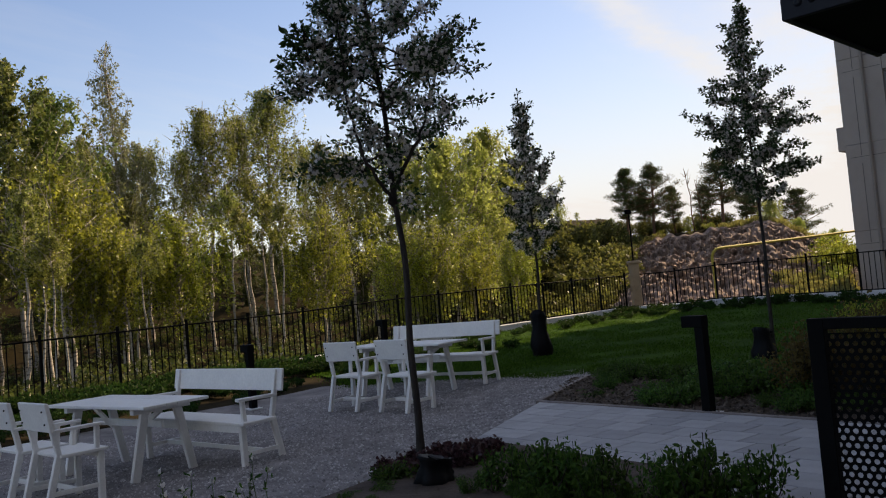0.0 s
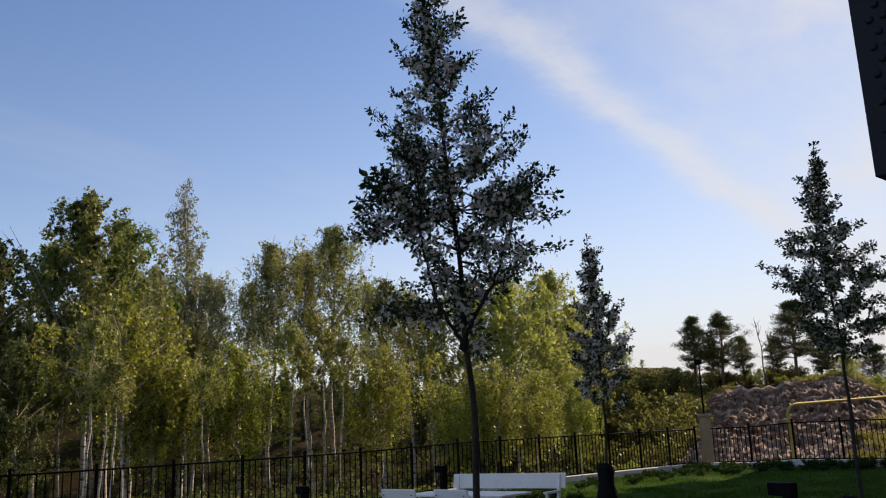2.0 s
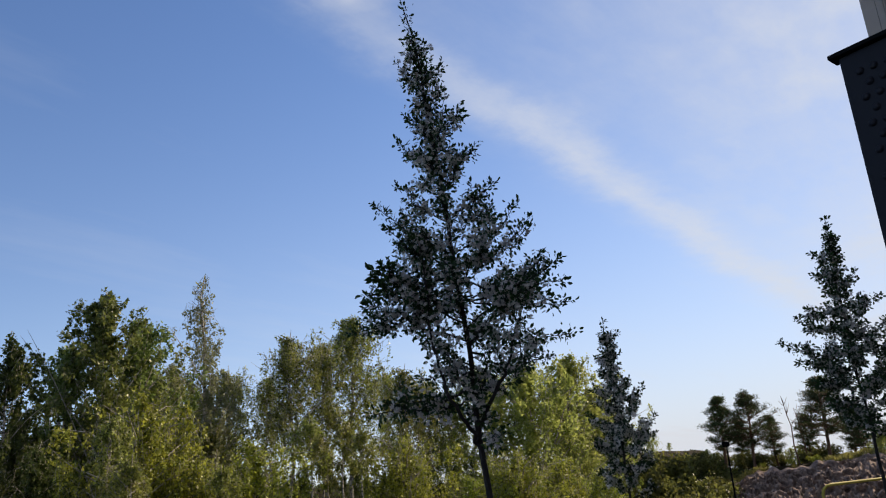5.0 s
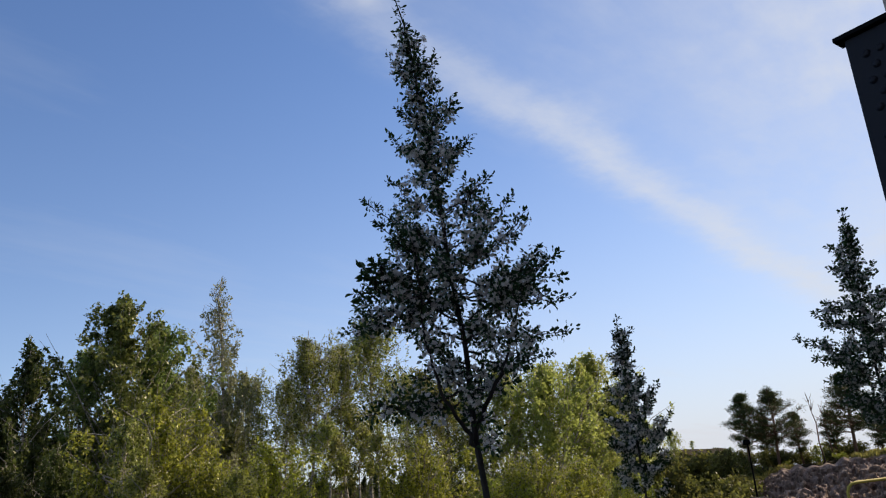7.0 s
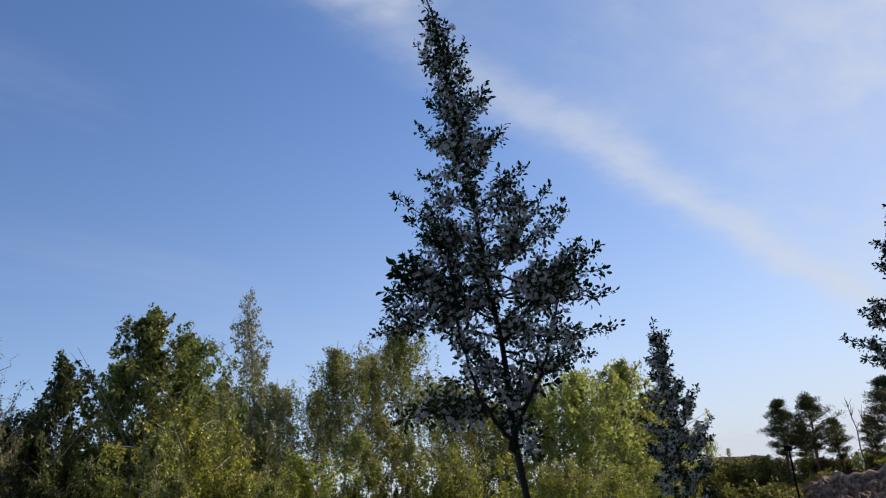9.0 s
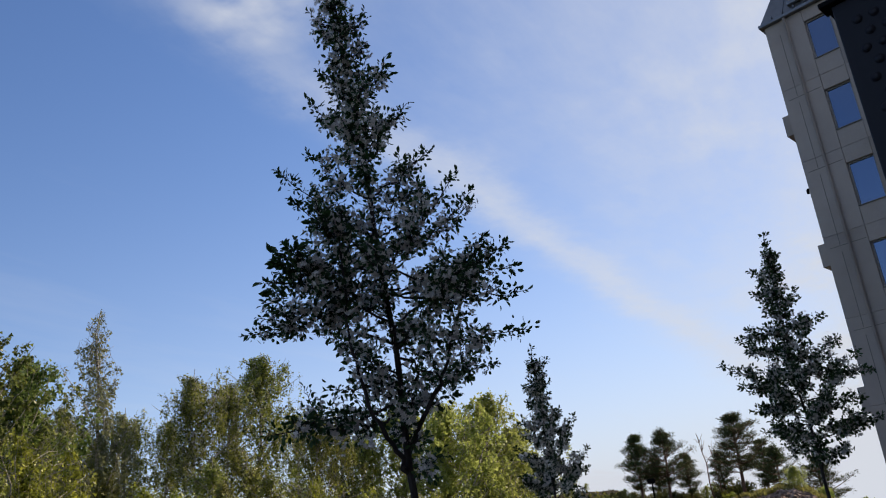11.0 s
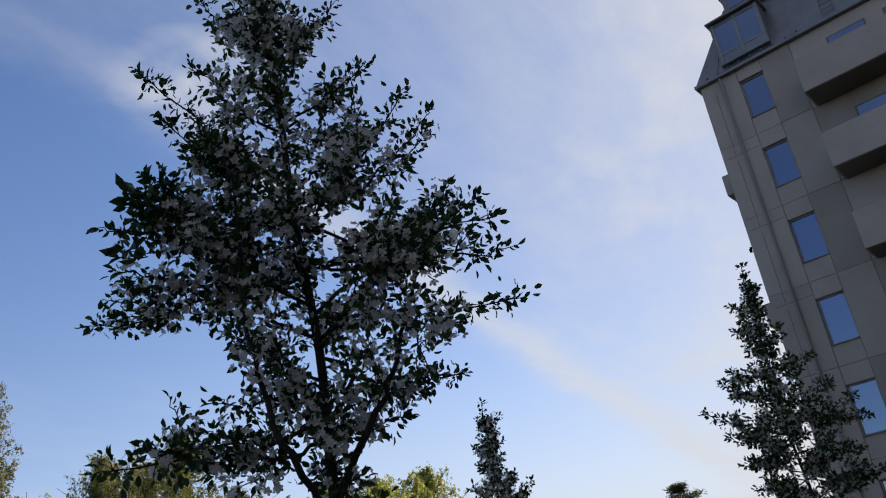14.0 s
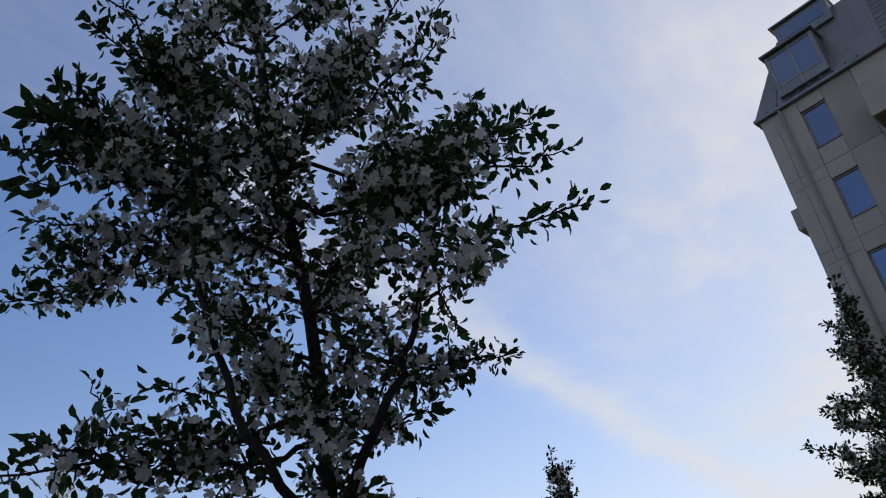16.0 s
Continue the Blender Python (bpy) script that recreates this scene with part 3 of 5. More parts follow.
fence((5.75, 25.8), FENCE_B, "fence", "black metal railing with upright bars before a rocky bank", False)


def pillar():
    ob = thing("gate_pillar", Matrix.Translation(at_land(5.68, 25.85)), "square tan stone pillar with a capstone at the fence corner", "pillar")
    bm = box(0.28, 0.28, 1.5, (0, 0, 0.72), 0.02)
    part("shaft", bm, PILLAR, ob)
    part("capstone", box(0.36, 0.36, 0.1, (0, 0, 1.5), 0.02), PILLAR, ob, "dark weathered capstone")
    lp = thing("pillar_lamp", Matrix.Translation(at_land(5.68, 25.85, 1.55)), "thin dark lamp post with a small head on a pillar", "lamp")
    t = Tubes()
    t.add([(0, 0, 0), (0, 0, 1.45)], [0.028, 0.02], 8)
    part("pole", t.mesh("pole", BLACK), BLACK, lp)
    part("head", box(0.2, 0.12, 0.14, (-0.02, 0, 1.5), 0.02), BLACK, lp)


pillar()


# ---- cut rock bank beyond the fence ----
def rock_bank():
    """Rubble slope and blasted face: blocks of random depth with sharp steps between them."""
    na, nr = 460, 130
    a = np.linspace(9.5, 35, na)
    v = np.zeros((na, nr, 3))

    def block(p, scale, seed):
        near = noise.voronoi(p * scale)[1][0]
        return noise.cell(near * 7.3 + Vector((seed, 0, 0)))

    for i, deg in enumerate(a):
        an = radians(deg)
        top = 3.5 + 0.3 * math.sin(an * 19 + 0.6) + 0.6 * noise.noise(Vector((an * 26, 0, 5))) + 0.35 * noise.noise(Vector((an * 90, 0, 9)))
        top *= float(smooth01((deg - 9) / 3.5)) * (1 - 0.35 * float(smooth01((deg - 20.0) / 5)))
        for j in range(nr):
            t = j / (nr - 1)
            if t < 0.4:
                r, z = 28.5 + 9.5 * t / 0.4, -0.75 + 1.45 * t / 0.4
            else:
                q = (t - 0.4) / 0.6
                r, z = 38.0 + 13.5 * q, 0.7 + (top - 0.7) * (0.75 * q + 0.25 * float(smooth01(q)))
            p = Vector((r * math.sin(an), r * math.cos(an), z))
            pp = Vector((p.x * 1.25 + p.z * 0.4, p.y, p.z * 0.6))
            depth = block(pp, 0.9, 1.0) * 0.26 + block(pp, 2.2, 5.0) * 0.24 + block(pp, 4.2, 9.0) * 0.24 + block(pp, 7.0, 3.0) * 0.14
            big = noise.noise(p * 0.25 + Vector((3, 1, 0))) * 1.1
            steep = 1.0 if t > 0.4 else 0.7
            w = min(1, t * 9) * min(1, (1 - t) * 8)
            out = (depth + big) * w * steep
            v[i, j] = (p.x - math.sin(an) * out, p.y - math.cos(an) * out, z + depth * 0.3 * w - 1.0 * (1 - float(smooth01((deg - 9.5) / 3.0))) - 2.2 * float(smooth01((deg - 24.8) / 1.4)))
    k = (np.arange(na - 1)[:, None] * nr + np.arange(nr - 1)[None]).ravel()
    f = np.stack([k, k + nr, k + nr + 1, k + 1], 1)
    me = mesh_from("rock_bank", v.reshape(-1, 3), f, ROCK)
    # dry grass along the brim, fresher grass on the lower right
    r_ = np.random.default_rng(17)
    at = []
    for i in range(na):
        for j in range(nr):
            p, q = v[i, j], j / (nr - 1)
            patch = noise.noise(Vector(p) * 0.7 + Vector((0, 0, 4)))
            if (q > 0.97 + 0.12 * patch) or (a[i] > 21.2 + 4 * patch and q < 0.46 + 0.5 * patch):
                at.append(p)
    at = np.repeat(np.array(at), 4, 0)
    at = at + r_.normal(0, 0.09, at.shape) * np.array([1, 1, 0.3])
    up = np.stack([r_.normal(0, 0.5, len(at)), r_.normal(0, 0.5, len(at)), np.ones(len(at))], 1)
    tagged(new("bank_grass", leaves("bank_grass", at, up, 0.22, 0.2, BANK_GRASS, r_, kind="tri")), "yellow-green grass tufts on the rocky bank", "grass", kind="stuff")
    tagged(new("rock_bank", me), "steep blasted rock and rubble bank in sunlight", "rock bank", kind="structure")


rock_bank()


def yellow_barrier():
    ob = thing("yellow_pipe_barrier", Matrix.Translation((9.3, 29.6, 0)), "long yellow painted pipe rail on a bent post before the bank", "pipe rail")
    t = Tubes()
    pts = [(0, 0, -0.9), (-0.03, 0, 1.4), (-0.05, 0, 1.72), (0.02, 0.02, 1.88), (0.16, 0.12, 1.98), (0.4, 0.34, 2.02), (4.5, 3.9, 2.2), (9.3, 8.0, 2.42)]
    t.add(pts, [0.05] * len(pts), 8)
    part("rail", t.mesh("rail", YELLOW), YELLOW, ob)


yellow_barrier()

# ---- the tall house: facade along the yard, wing behind the camera ----
HOUSE = Matrix.Translation((16.11, 32.78, 0.0)) @ Matrix.Rotation(radians(FACADE_TURN), 4, "Z")     # x along the facade, y into the house
STOREY, FIRST, EAVE, LENGTH = 3.36, 2.25, 22.28, 14.5
WIN_X, WIN_W, WIN_H, SILL = 1.36, 1.05, 1.87, 0.8


def slab(sx, sy, sz, at, bevel=0.01):
    return box(sx, sy, sz, at, bevel)


def facade_wall(ob):
    """Wall panels with the windows left open."""
    floors = [FIRST + STOREY * i for i in range(-1, 6)]
    xs = [(-0.28, WIN_X), (WIN_X, WIN_X + WIN_W), (WIN_X + WIN_W, 3.7), (3.7, LENGTH)]
    depth = 0.32
    for n, fz in enumerate(floors):
        top = fz + STOREY if n < 6 else EAVE
        low, high = fz + SILL, fz + SILL + WIN_H
        for k, (x0, x1) in enumerate(xs):
            spans = [(fz, top)] if k != 1 else [(fz, low), (high, top)]
            for z0, z1 in spans:
                mat = FACADE_DARK if (k == 2 and n % 2 == 0) or (k == 3 and n % 2) else FACADE
                inset = 0.012
                part("wall_panel", slab(x1 - x0 - inset, depth, z1 - z0 - inset, ((x0 + x1) / 2, depth / 2 + (0.012 if k % 2 else 0.0), (z0 + z1) / 2), 0.006), mat, ob)
        win = part("window", box(WIN_W, 0.05, 0.04, (WIN_X + WIN_W / 2, -0.01, low + 0.0), 0.004), FRAME, ob, "dark framed window with a sill")
        for sx, sz, cx, cz in ((0.06, WIN_H, WIN_X + 0.03, low + WIN_H / 2), (0.06, WIN_H, WIN_X + WIN_W - 0.03, low + WIN_H / 2),
                               (WIN_W - 0.12, 0.06, WIN_X + WIN_W / 2, low + 0.05), (WIN_W - 0.12, 0.06, WIN_X + WIN_W / 2, high - 0.03)):
            part("frame", box(sx, 0.08, sz, (cx, 0.17, cz), 0.004), WIN_FRAME, win)
        part("pane", box(WIN_W - 0.11, 0.02, WIN_H - 0.11, (WIN_X + WIN_W / 2, 0.19, low + WIN_H / 2)), GLASS, win)
    # dark backing behind joints
    part("wall_core", box(LENGTH - 0.05, 0.2, EAVE + 0.0, (LENGTH / 2, 0.48, EAVE / 2)), FACADE_DARK, ob)
    # side wall, along the house's depth
    part("side_wall", box(0.3, 12, EAVE + 0.02, (-0.12, 6.35, EAVE / 2), 0.01), FACADE, ob)
    for z in (5.6, 11.4, 17.3):      # narrow ledge boxes on the side wall
        part("side_balcony", box(0.55, 1.4, 0.95, (-0.38, 1.0, z + 0.34), 0.015), FACADE, ob)
    # upright and level panel joints near the corner
    for z in [FIRST + STOREY * i for i in range(0, 6)]:
        part("joint", box(0.02, 0.012, STOREY - 0.3, (0.3, -0.006, z + STOREY / 2 - 0.6), 0), FRAME, ob)
        part("joint", box(1.4, 0.012, 0.02, (0.6, -0.006, z - 0.5), 0), FRAME, ob)
    lamp = part("wall_lamp", box(0.3, 0.12, 0.06, (-0.28, 0.25, 14.6), 0.01), BLACK, ob, "small dark bracket lamp")
    part("lamp_head", box(0.1, 0.1, 0.16, (-0.42, 0.25, 14.5), 0.015), BLACK, lamp)
    t = Tubes()
    t.add([(0.67, -0.09, 0.3), (0.67, -0.09, EAVE - 0.3), (0.67, -0.2, EAVE - 0.05)], [0.06, 0.06, 0.06], 8)
    part("drainpipe", t.mesh("drainpipe", FACADE_DARK), FACADE_DARK, ob, "grey drainpipe")


def facade_balconies(ob):
    for i in range(1, 6):
        z = FIRST + STOREY * i
        b = part("balcony", box(LENGTH - 3.95, 1.42, 0.18, (3.95 + (LENGTH - 3.95) / 2, -0.7, z + 0.04), 0.01), FRAME, ob, "concrete balcony with a solid pale parapet")
        part("parapet", box(LENGTH - 3.9, 0.1, 1.46, (3.9 + (LENGTH - 3.9) / 2, -1.41, z + 0.71), 0.01), FACADE, b)
        part("side_parapet", box(0.1, 1.34, 1.46, (3.92, -0.69, z + 0.71), 0.01), FACADE, b)
        for x0 in (5.2, 7.4, 9.6):
            part("window_frame", box(1.5, 0.06, 1.0, (x0 + 0.65, -0.02, z + 2.1), 0.01), FRAME, b)
            part("pane", box(1.36, 0.03, 0.86, (x0 + 0.65, -0.045, z + 2.1)), GLASS, b)


def mansard(ob):
    """Steep zinc roof with a dormer near the corner."""
    def prism(name, pts, mat, label=""):
        bm = bmesh.new()
        lo = [bm.verts.new(p) for p in pts[:4]]
        hi = [bm.verts.new(p) for p in pts[4:]]
        bm.faces.new(lo[::-1]), bm.faces.new(hi)
        for i in range(4):
            bm.faces.new((lo[i], lo[(i + 1) % 4], hi[(i + 1) % 4], hi[i]))
        bmesh.ops.recalc_face_normals(bm, faces=bm.faces)
        return part(name, bm, mat, ob, label)
    e = EAVE
    part("eave", box(LENGTH + 0.6, 0.45, 0.16, (LENGTH / 2 - 0.15, 0.02, e + 0.08), 0.02), ROOF, ob, "zinc gutter and eave")
    part("side_eave", box(0.4, 12, 0.16, (-0.25, 6.3, e + 0.08), 0.02), ROOF, ob)
    prism("roof", [(-0.4, -0.1, e + 0.16), (LENGTH, -0.1, e + 0.16), (LENGTH, 12, e + 0.16), (-0.4, 12, e + 0.16),
                   (1.35, 1.5, e + 4.2), (LENGTH, 1.5, e + 4.2), (LENGTH, 11, e + 4.2), (1.35, 11, e + 4.2)], ROOF, "steep standing-seam zinc mansard roof")
    for i in range(22):
        x = 0.6 + i * 0.56
        if x > LENGTH - 0.2:
            break
        part("seam", beam((x, -0.09, e + 0.17), (max(x, 1.4), 1.49, e + 4.2), 0.03, 0.05, 0), ROOF, ob)
    # roof ladder and snow hooks
    ladder = part("roof_ladder", beam((5.3, -0.16, e + 0.3), (5.3, 1.42, e + 4.2), 0.03, 0.03, 0), FRAME, ob, "metal roof ladder")
    part("rail", beam((5.75, -0.16, e + 0.3), (5.75, 1.42, e + 4.2), 0.03, 0.03, 0), FRAME, ladder)
    for i in range(13):
        t_ = i / 12
        part("rung", box(0.45, 0.025, 0.025, (5.525, -0.16 + 1.58 * t_, e + 0.3 + 3.9 * t_), 0), FRAME, ladder)
    for i in range(9):
        part("hook", box(0.05, 0.14, 0.12, (0.2 + i * 0.5, -0.16, e + 0.25), 0.01), ROOF, ob)
    # dormer: cheeks, head, two panes
    d = part("dormer", box(2.2, 1.9, 0.12, (2.05, 0.75, e + 0.5), 0.01), ROOF, ob, "zinc dormer with two panes and a flat roof")
    for x in (1.0, 3.1):
        part("cheek", box(0.08, 1.8, 2.1, (x, 0.75, e + 1.55), 0.01), ROOF, d)
    part("dormer_roof", box(2.4, 2.1, 0.1, (2.05, 0.72, e + 2.68), 0.02), ROOF, d)
    for x in (1.08, 2.05, 3.02):
        part("mullion", box(0.09, 0.08, 2.0, (x, -0.1, e + 1.6), 0.005), WIN_FRAME, d)
    for x in (1.565, 2.535):
        part("pane", box(0.88, 0.03, 1.4, (x, -0.08, e + 1.72)), GLASS, d)
        part("rail", box(0.88, 0.06, 0.08, (x, -0.1, e + 0.98), 0.01), WIN_FRAME, d)
        part("head_panel", box(0.88, 0.05, 0.18, (x, -0.09, e + 2.51), 0.01), ROOF, d)
        part("foot_panel", box(0.88, 0.05, 0.38, (x, -0.09, e + 0.75), 0.01), ROOF, d)
    u = part("upper_dormer", box(2.4, 1.5, 1.2, (2.75, 1.75, e + 3.95), 0.02), ROOF, ob, "set-back zinc roof box with a window band")
    part("upper_roof", box(2.6, 1.7, 0.1, (2.72, 1.7, e + 4.62), 0.02), ROOF, u)
    part("pane", box(1.9, 0.03, 0.6, (2.75, 0.99, e + 4.05)), GLASS, u)


def house():
    ob = thing("apartment_house", HOUSE, "tall beige concrete apartment house in shade with zinc mansard roof", "building")
    facade_wall(ob)
    facade_balconies(ob)
    mansard(ob)


house()
# the wing that closes the yard to the right of and behind the walk
w = tagged(new("wall_wing", done(box(40, 10, 20, (20, 0, 10), 0), "wall_wing", WALL)), "plain rendered wall of the house wing", "wall", kind="structure")
w.matrix_basis = Matrix.Translation((-0.9, -6.4, -0.5)) @ Matrix.Rotation(radians(45), 4, "Z") @ Matrix.Translation((-6, -5.0, 0))


# ---- dark balcony overhead and perforated screen ----
def near_balcony():
    c = Vector((2.475, 5.84, 3.04))
    turn = Matrix.Rotation(radians(BALCONY_TURN), 4, "Z")
    ob = thing("balcony", Matrix.Translation(c) @ turn, "dark metal-clad balcony with dimpled panels and a flat cap", "balcony")
    lx, ly, hz = 3.6, 1.9, 1.46         # along the face, back, height
    part("front_panel", box(lx, 0.05, hz, (lx / 2, 0.025, hz / 2), 0.006), DARK_PANEL, ob)
    part("end_panel", box(0.05, ly - 0.06, hz, (0.025, ly / 2 + 0.02, hz / 2), 0.006), DARK_PANEL, ob)
    part("floor_slab", box(lx - 0.06, ly - 0.08, 0.2, (lx / 2 + 0.02, ly / 2 + 0.03, 0.115), 0.0), BLACK, ob, "black balcony underside")
    part("cap", box(lx + 0.06, 0.14, 0.035, (lx / 2 - 0.03, 0.03, hz + 0.02), 0.004), BLACK, ob, "dark metal coping")
    part("end_cap", box(0.14, ly - 0.12, 0.035, (0.03, ly / 2 + 0.05, hz + 0.02), 0.004), BLACK, ob)
    # pressed dimples, sharing one mesh
    dv, df = [], []
    for r, d in ((0.030, -0.002), (0.022, -0.014), (0.010, -0.017)):
        dv += [(r * math.cos(a * math.pi / 5), d, r * math.sin(a * math.pi / 5)) for a in range(10)]
    for q in range(2):
        df += [(q * 10 + a, q * 10 + (a + 1) % 10, q * 10 + 10 + (a + 1) % 10, q * 10 + 10 + a) for a in range(10)]
    df.append(tuple(20 + a for a in range(10)))
    dimple = mesh_from("dimple", dv, df, DARK_PANEL, True)
    for i in range(21):
        for j in range(13):
            part("dimple", dimple, DARK_PANEL, ob, m=Matrix.Translation((0.12 + i * 0.096 + (j % 2) * 0.048, 0, 0.1 + j * 0.1)))


near_balcony()


def perforated_screen():
    """Terrace screen: frame and a sheet with round holes in staggered rows."""
    ob = thing("perforated_screen", Matrix.Translation((1.98, 4.75, 0.0)) @ Matrix.Rotation(radians(SCREEN_TURN), 4, "Z"), "black metal terrace screen with rows of round holes", "screen")
    L, H = 1.9, 1.05
    for x in (0.045, L - 0.045):
        part("upright", box(0.09, 0.06, H, (x, 0, H / 2), 0.004), BLACK, ob)
    part("top_rail", box(L - 0.18, 0.06, 0.06, (L / 2, 0, H - 0.03), 0.004), BLACK, ob)
    part("bottom_rail", box(L - 0.18, 0.06, 0.06, (L / 2, 0, 0.03), 0.004), BLACK, ob)
    v, f = [], []
    sx, sz, r = 0.0457, 0.0392, 0.0148
    for i in range(-1, int((L - 0.2) / sx)):
        for j in range(int((H - 0.13) / sz)):
            x, z = 0.1 + sx * (i + 0.5) + (sx / 2 if j % 2 else 0), 0.065 + sz * (j + 0.5)
            if x + r > L - 0.08 or x - r < 0.08:
                continue
            n0 = len(v)
            for k in range(8):
                a = math.pi / 4 * k
                m = max(abs(math.cos(a)), abs(math.sin(a)))
                v.append((x + sx / 2 * math.cos(a) / m, 0, z + sz / 2 * math.sin(a) / m))
            for k in range(8):
                a = math.pi / 4 * k
                v.append((x + r * math.cos(a), 0, z + r * math.sin(a)))
            f += [(n0 + k, n0 + (k + 1) % 8, n0 + 8 + (k + 1) % 8, n0 + 8 + k) for k in range(8)]
    v = [(min(max(p[0], 0.08), L - 0.08), p[1], p[2]) for p in v]
    part("sheet", mesh_from("sheet", v, f, BLACK), BLACK, ob, "black sheet with round holes")


perforated_screen()


# ---- bollard light ----
def bollard(x, y, turn, label):
    ob = thing("bollard_light", Matrix.Translation(at_land(x, y)) @ Matrix.Rotation(radians(turn), 4, "Z"), label, "bollard light", "bollard lights")
    part("post", box(0.095, 0.095, 0.84, (0, 0, 0.42), 0.006), BLACK, ob)
    part("head", box(0.23, 0.11, 0.11, (-0.065, 0, 0.88), 0.006), BLACK, ob, "black light head")
    part("foot", box(0.2, 0.2, 0.02, (0, 0, 0.015), 0.004), KERB, ob, "pale concrete foot")


bollard(2.345, 8.06, -50, "square black bollard light beside the paved walk")
bollard(-2.95, 12.3, -50, "square black bollard light by the railing behind a bench")
bollard(-1.2, 15.0, -50, "square black bollard light by the railing near the lawn")

# ---- white garden furniture ----
def bench(m, label):
    """Long bench: x along it, it looks along -y."""
    ob = thing("garden_bench", m, label, "bench", "garden seats")
    L = 1.9
    part("seat", box(L, 0.40, 0.035, (0, -0.02, 0.435), 0.006), WHITE, ob)
    part("apron", box(L - 0.16, 0.03, 0.07, (0, -0.19, 0.385), 0.004), WHITE, ob)
    rake = Matrix.Rotation(radians(-9), 4, "X")
    part("backrest", box(L + 0.02, 0.028, 0.22, (0, 0.279, 0.80), 0.006, turn=rake), WHITE, ob)
    for x in (-L / 2 + 0.09, L / 2 - 0.09):
        part("front_leg", beam((x, -0.16, 0), (x, -0.17, 0.42), 0.06, 0.05), WHITE, ob)
        part("back_leg", beam((x, 0.30, 0), (x, 0.19, 0.45), 0.06, 0.045), WHITE, ob)
        part("back_post", beam((x, 0.185, 0.42), (x, 0.285, 0.9), 0.05, 0.04), WHITE, ob)
        part("arm_post", beam((x, -0.14, 0.45), (x, -0.15, 0.645), 0.045, 0.04), WHITE, ob)
        part("armrest", beam((x, -0.21, 0.66), (x, 0.24, 0.655), 0.03, 0.065), WHITE, ob)
        part("side_rail", beam((x, -0.15, 0.14), (x, 0.26, 0.14), 0.04, 0.022), WHITE, ob)
    part("stretcher", beam((-L / 2 + 0.1, 0.06, 0.14), (L / 2 - 0.1, 0.06, 0.14), 0.045, 0.022), WHITE, ob)
    return ob


def armchair(m, label):
    ob = thing("garden_chair", m, label, "chair", "garden seats")
    L = 0.56
    part("seat", box(L - 0.02, 0.42, 0.03, (0, -0.02, 0.435), 0.006), WHITE, ob)
    part("apron", box(L - 0.14, 0.028, 0.06, (0, -0.19, 0.39), 0.004), WHITE, ob)
    rake = Matrix.Rotation(radians(-9), 4, "X")
    back = part("backrest", box(L + 0.0, 0.026, 0.25, (0, 0.275, 0.775), 0.006, turn=rake), WHITE, ob)
    for x in (-L / 2 + 0.05, L / 2 - 0.05):
        for z in (0.72, 0.83):
            part("bolt", box(0.016, 0.01, 0.016, (x, 0.302 + (z - 0.775) * 0.16, z), 0.003), BLACK, back, "dark bolt head")
        part("front_leg", beam((x, -0.16, 0), (x, -0.17, 0.42), 0.055, 0.045), WHITE, ob)
        part("back_leg", beam((x, 0.31, 0), (x, 0.19, 0.45), 0.055, 0.045), WHITE, ob)
        part("back_post", beam((x, 0.185, 0.42), (x, 0.282, 0.89), 0.045, 0.04), WHITE, ob)
        part("arm_post", beam((x, -0.14, 0.45), (x, -0.15, 0.64), 0.04, 0.04), WHITE, ob)
        part("armrest", beam((x, -0.21, 0.655), (x, 0.24, 0.65), 0.028, 0.06), WHITE, ob)
        part("side_rail", beam((x, -0.15, 0.13), (x, 0.26, 0.13), 0.04, 0.022), WHITE, ob)
    part("stretcher", beam((-L / 2 + 0.05, 0.05, 0.13), (L / 2 - 0.05, 0.05, 0.13), 0.045, 0.022), WHITE, ob)
    return ob


def table(m, label):
    """Plank table: x along it, splayed legs at both ends."""
    ob = thing("garden_table", m, label, "table", "garden tables")
    L, W = 1.7, 0.74
    n = 6
    for i in range(n):
        part("plank", box(L, W / n - 0.004, 0.03, (0, -W / 2 + W / n * (i + 0.5), 0.705), 0.004), WHITE, ob)
    for x in (-0.58, 0.58):
        part("cross_bar", box(0.06, W - 0.1, 0.06, (x, 0, 0.66), 0.004), WHITE, ob)
        for s in (-1, 1):
            part("leg", beam((x, s * 0.33, 0), (x, s * 0.18, 0.66), 0.085, 0.045), WHITE, ob)
        part("brace", beam((x, 0, 0.64), (x * 0.45, 0, 0.46), 0.05, 0.03), WHITE, ob)
    part("long_rail", beam((-0.6, 0, 0.5), (0.6, 0, 0.5), 0.07, 0.03), WHITE, ob)
    return ob


def seat_pose(x, y, turn):
    return Matrix.Translation((x, y, float(land(x, y)) + 0.01)) @ Matrix.Rotation(radians(turn), 4, "Z")


bench(seat_pose(-2.63, 8.86, -40.3), "white painted wooden bench with wide back board on gravel")
table(seat_pose(-3.36, 8.64, -36.2), "white painted plank table with splayed legs on gravel")
ch = armchair(seat_pose(-3.45, 7.52, 138), "white painted wooden armchair at a garden table")
copy_thing(ch, seat_pose(-3.98, 7.90, 140))
bench(seat_pose(-0.25, 13.15, -29), "white painted wooden bench with wide back board by the lawn")
table(seat_pose(-0.70, 12.36, -34), "white painted plank table with splayed legs by the lawn")
copy_thing(ch, seat_pose(-1.31, 11.29, 145))
copy_thing(ch, seat_pose(-0.59, 10.72, 138))

# ---- trees ----


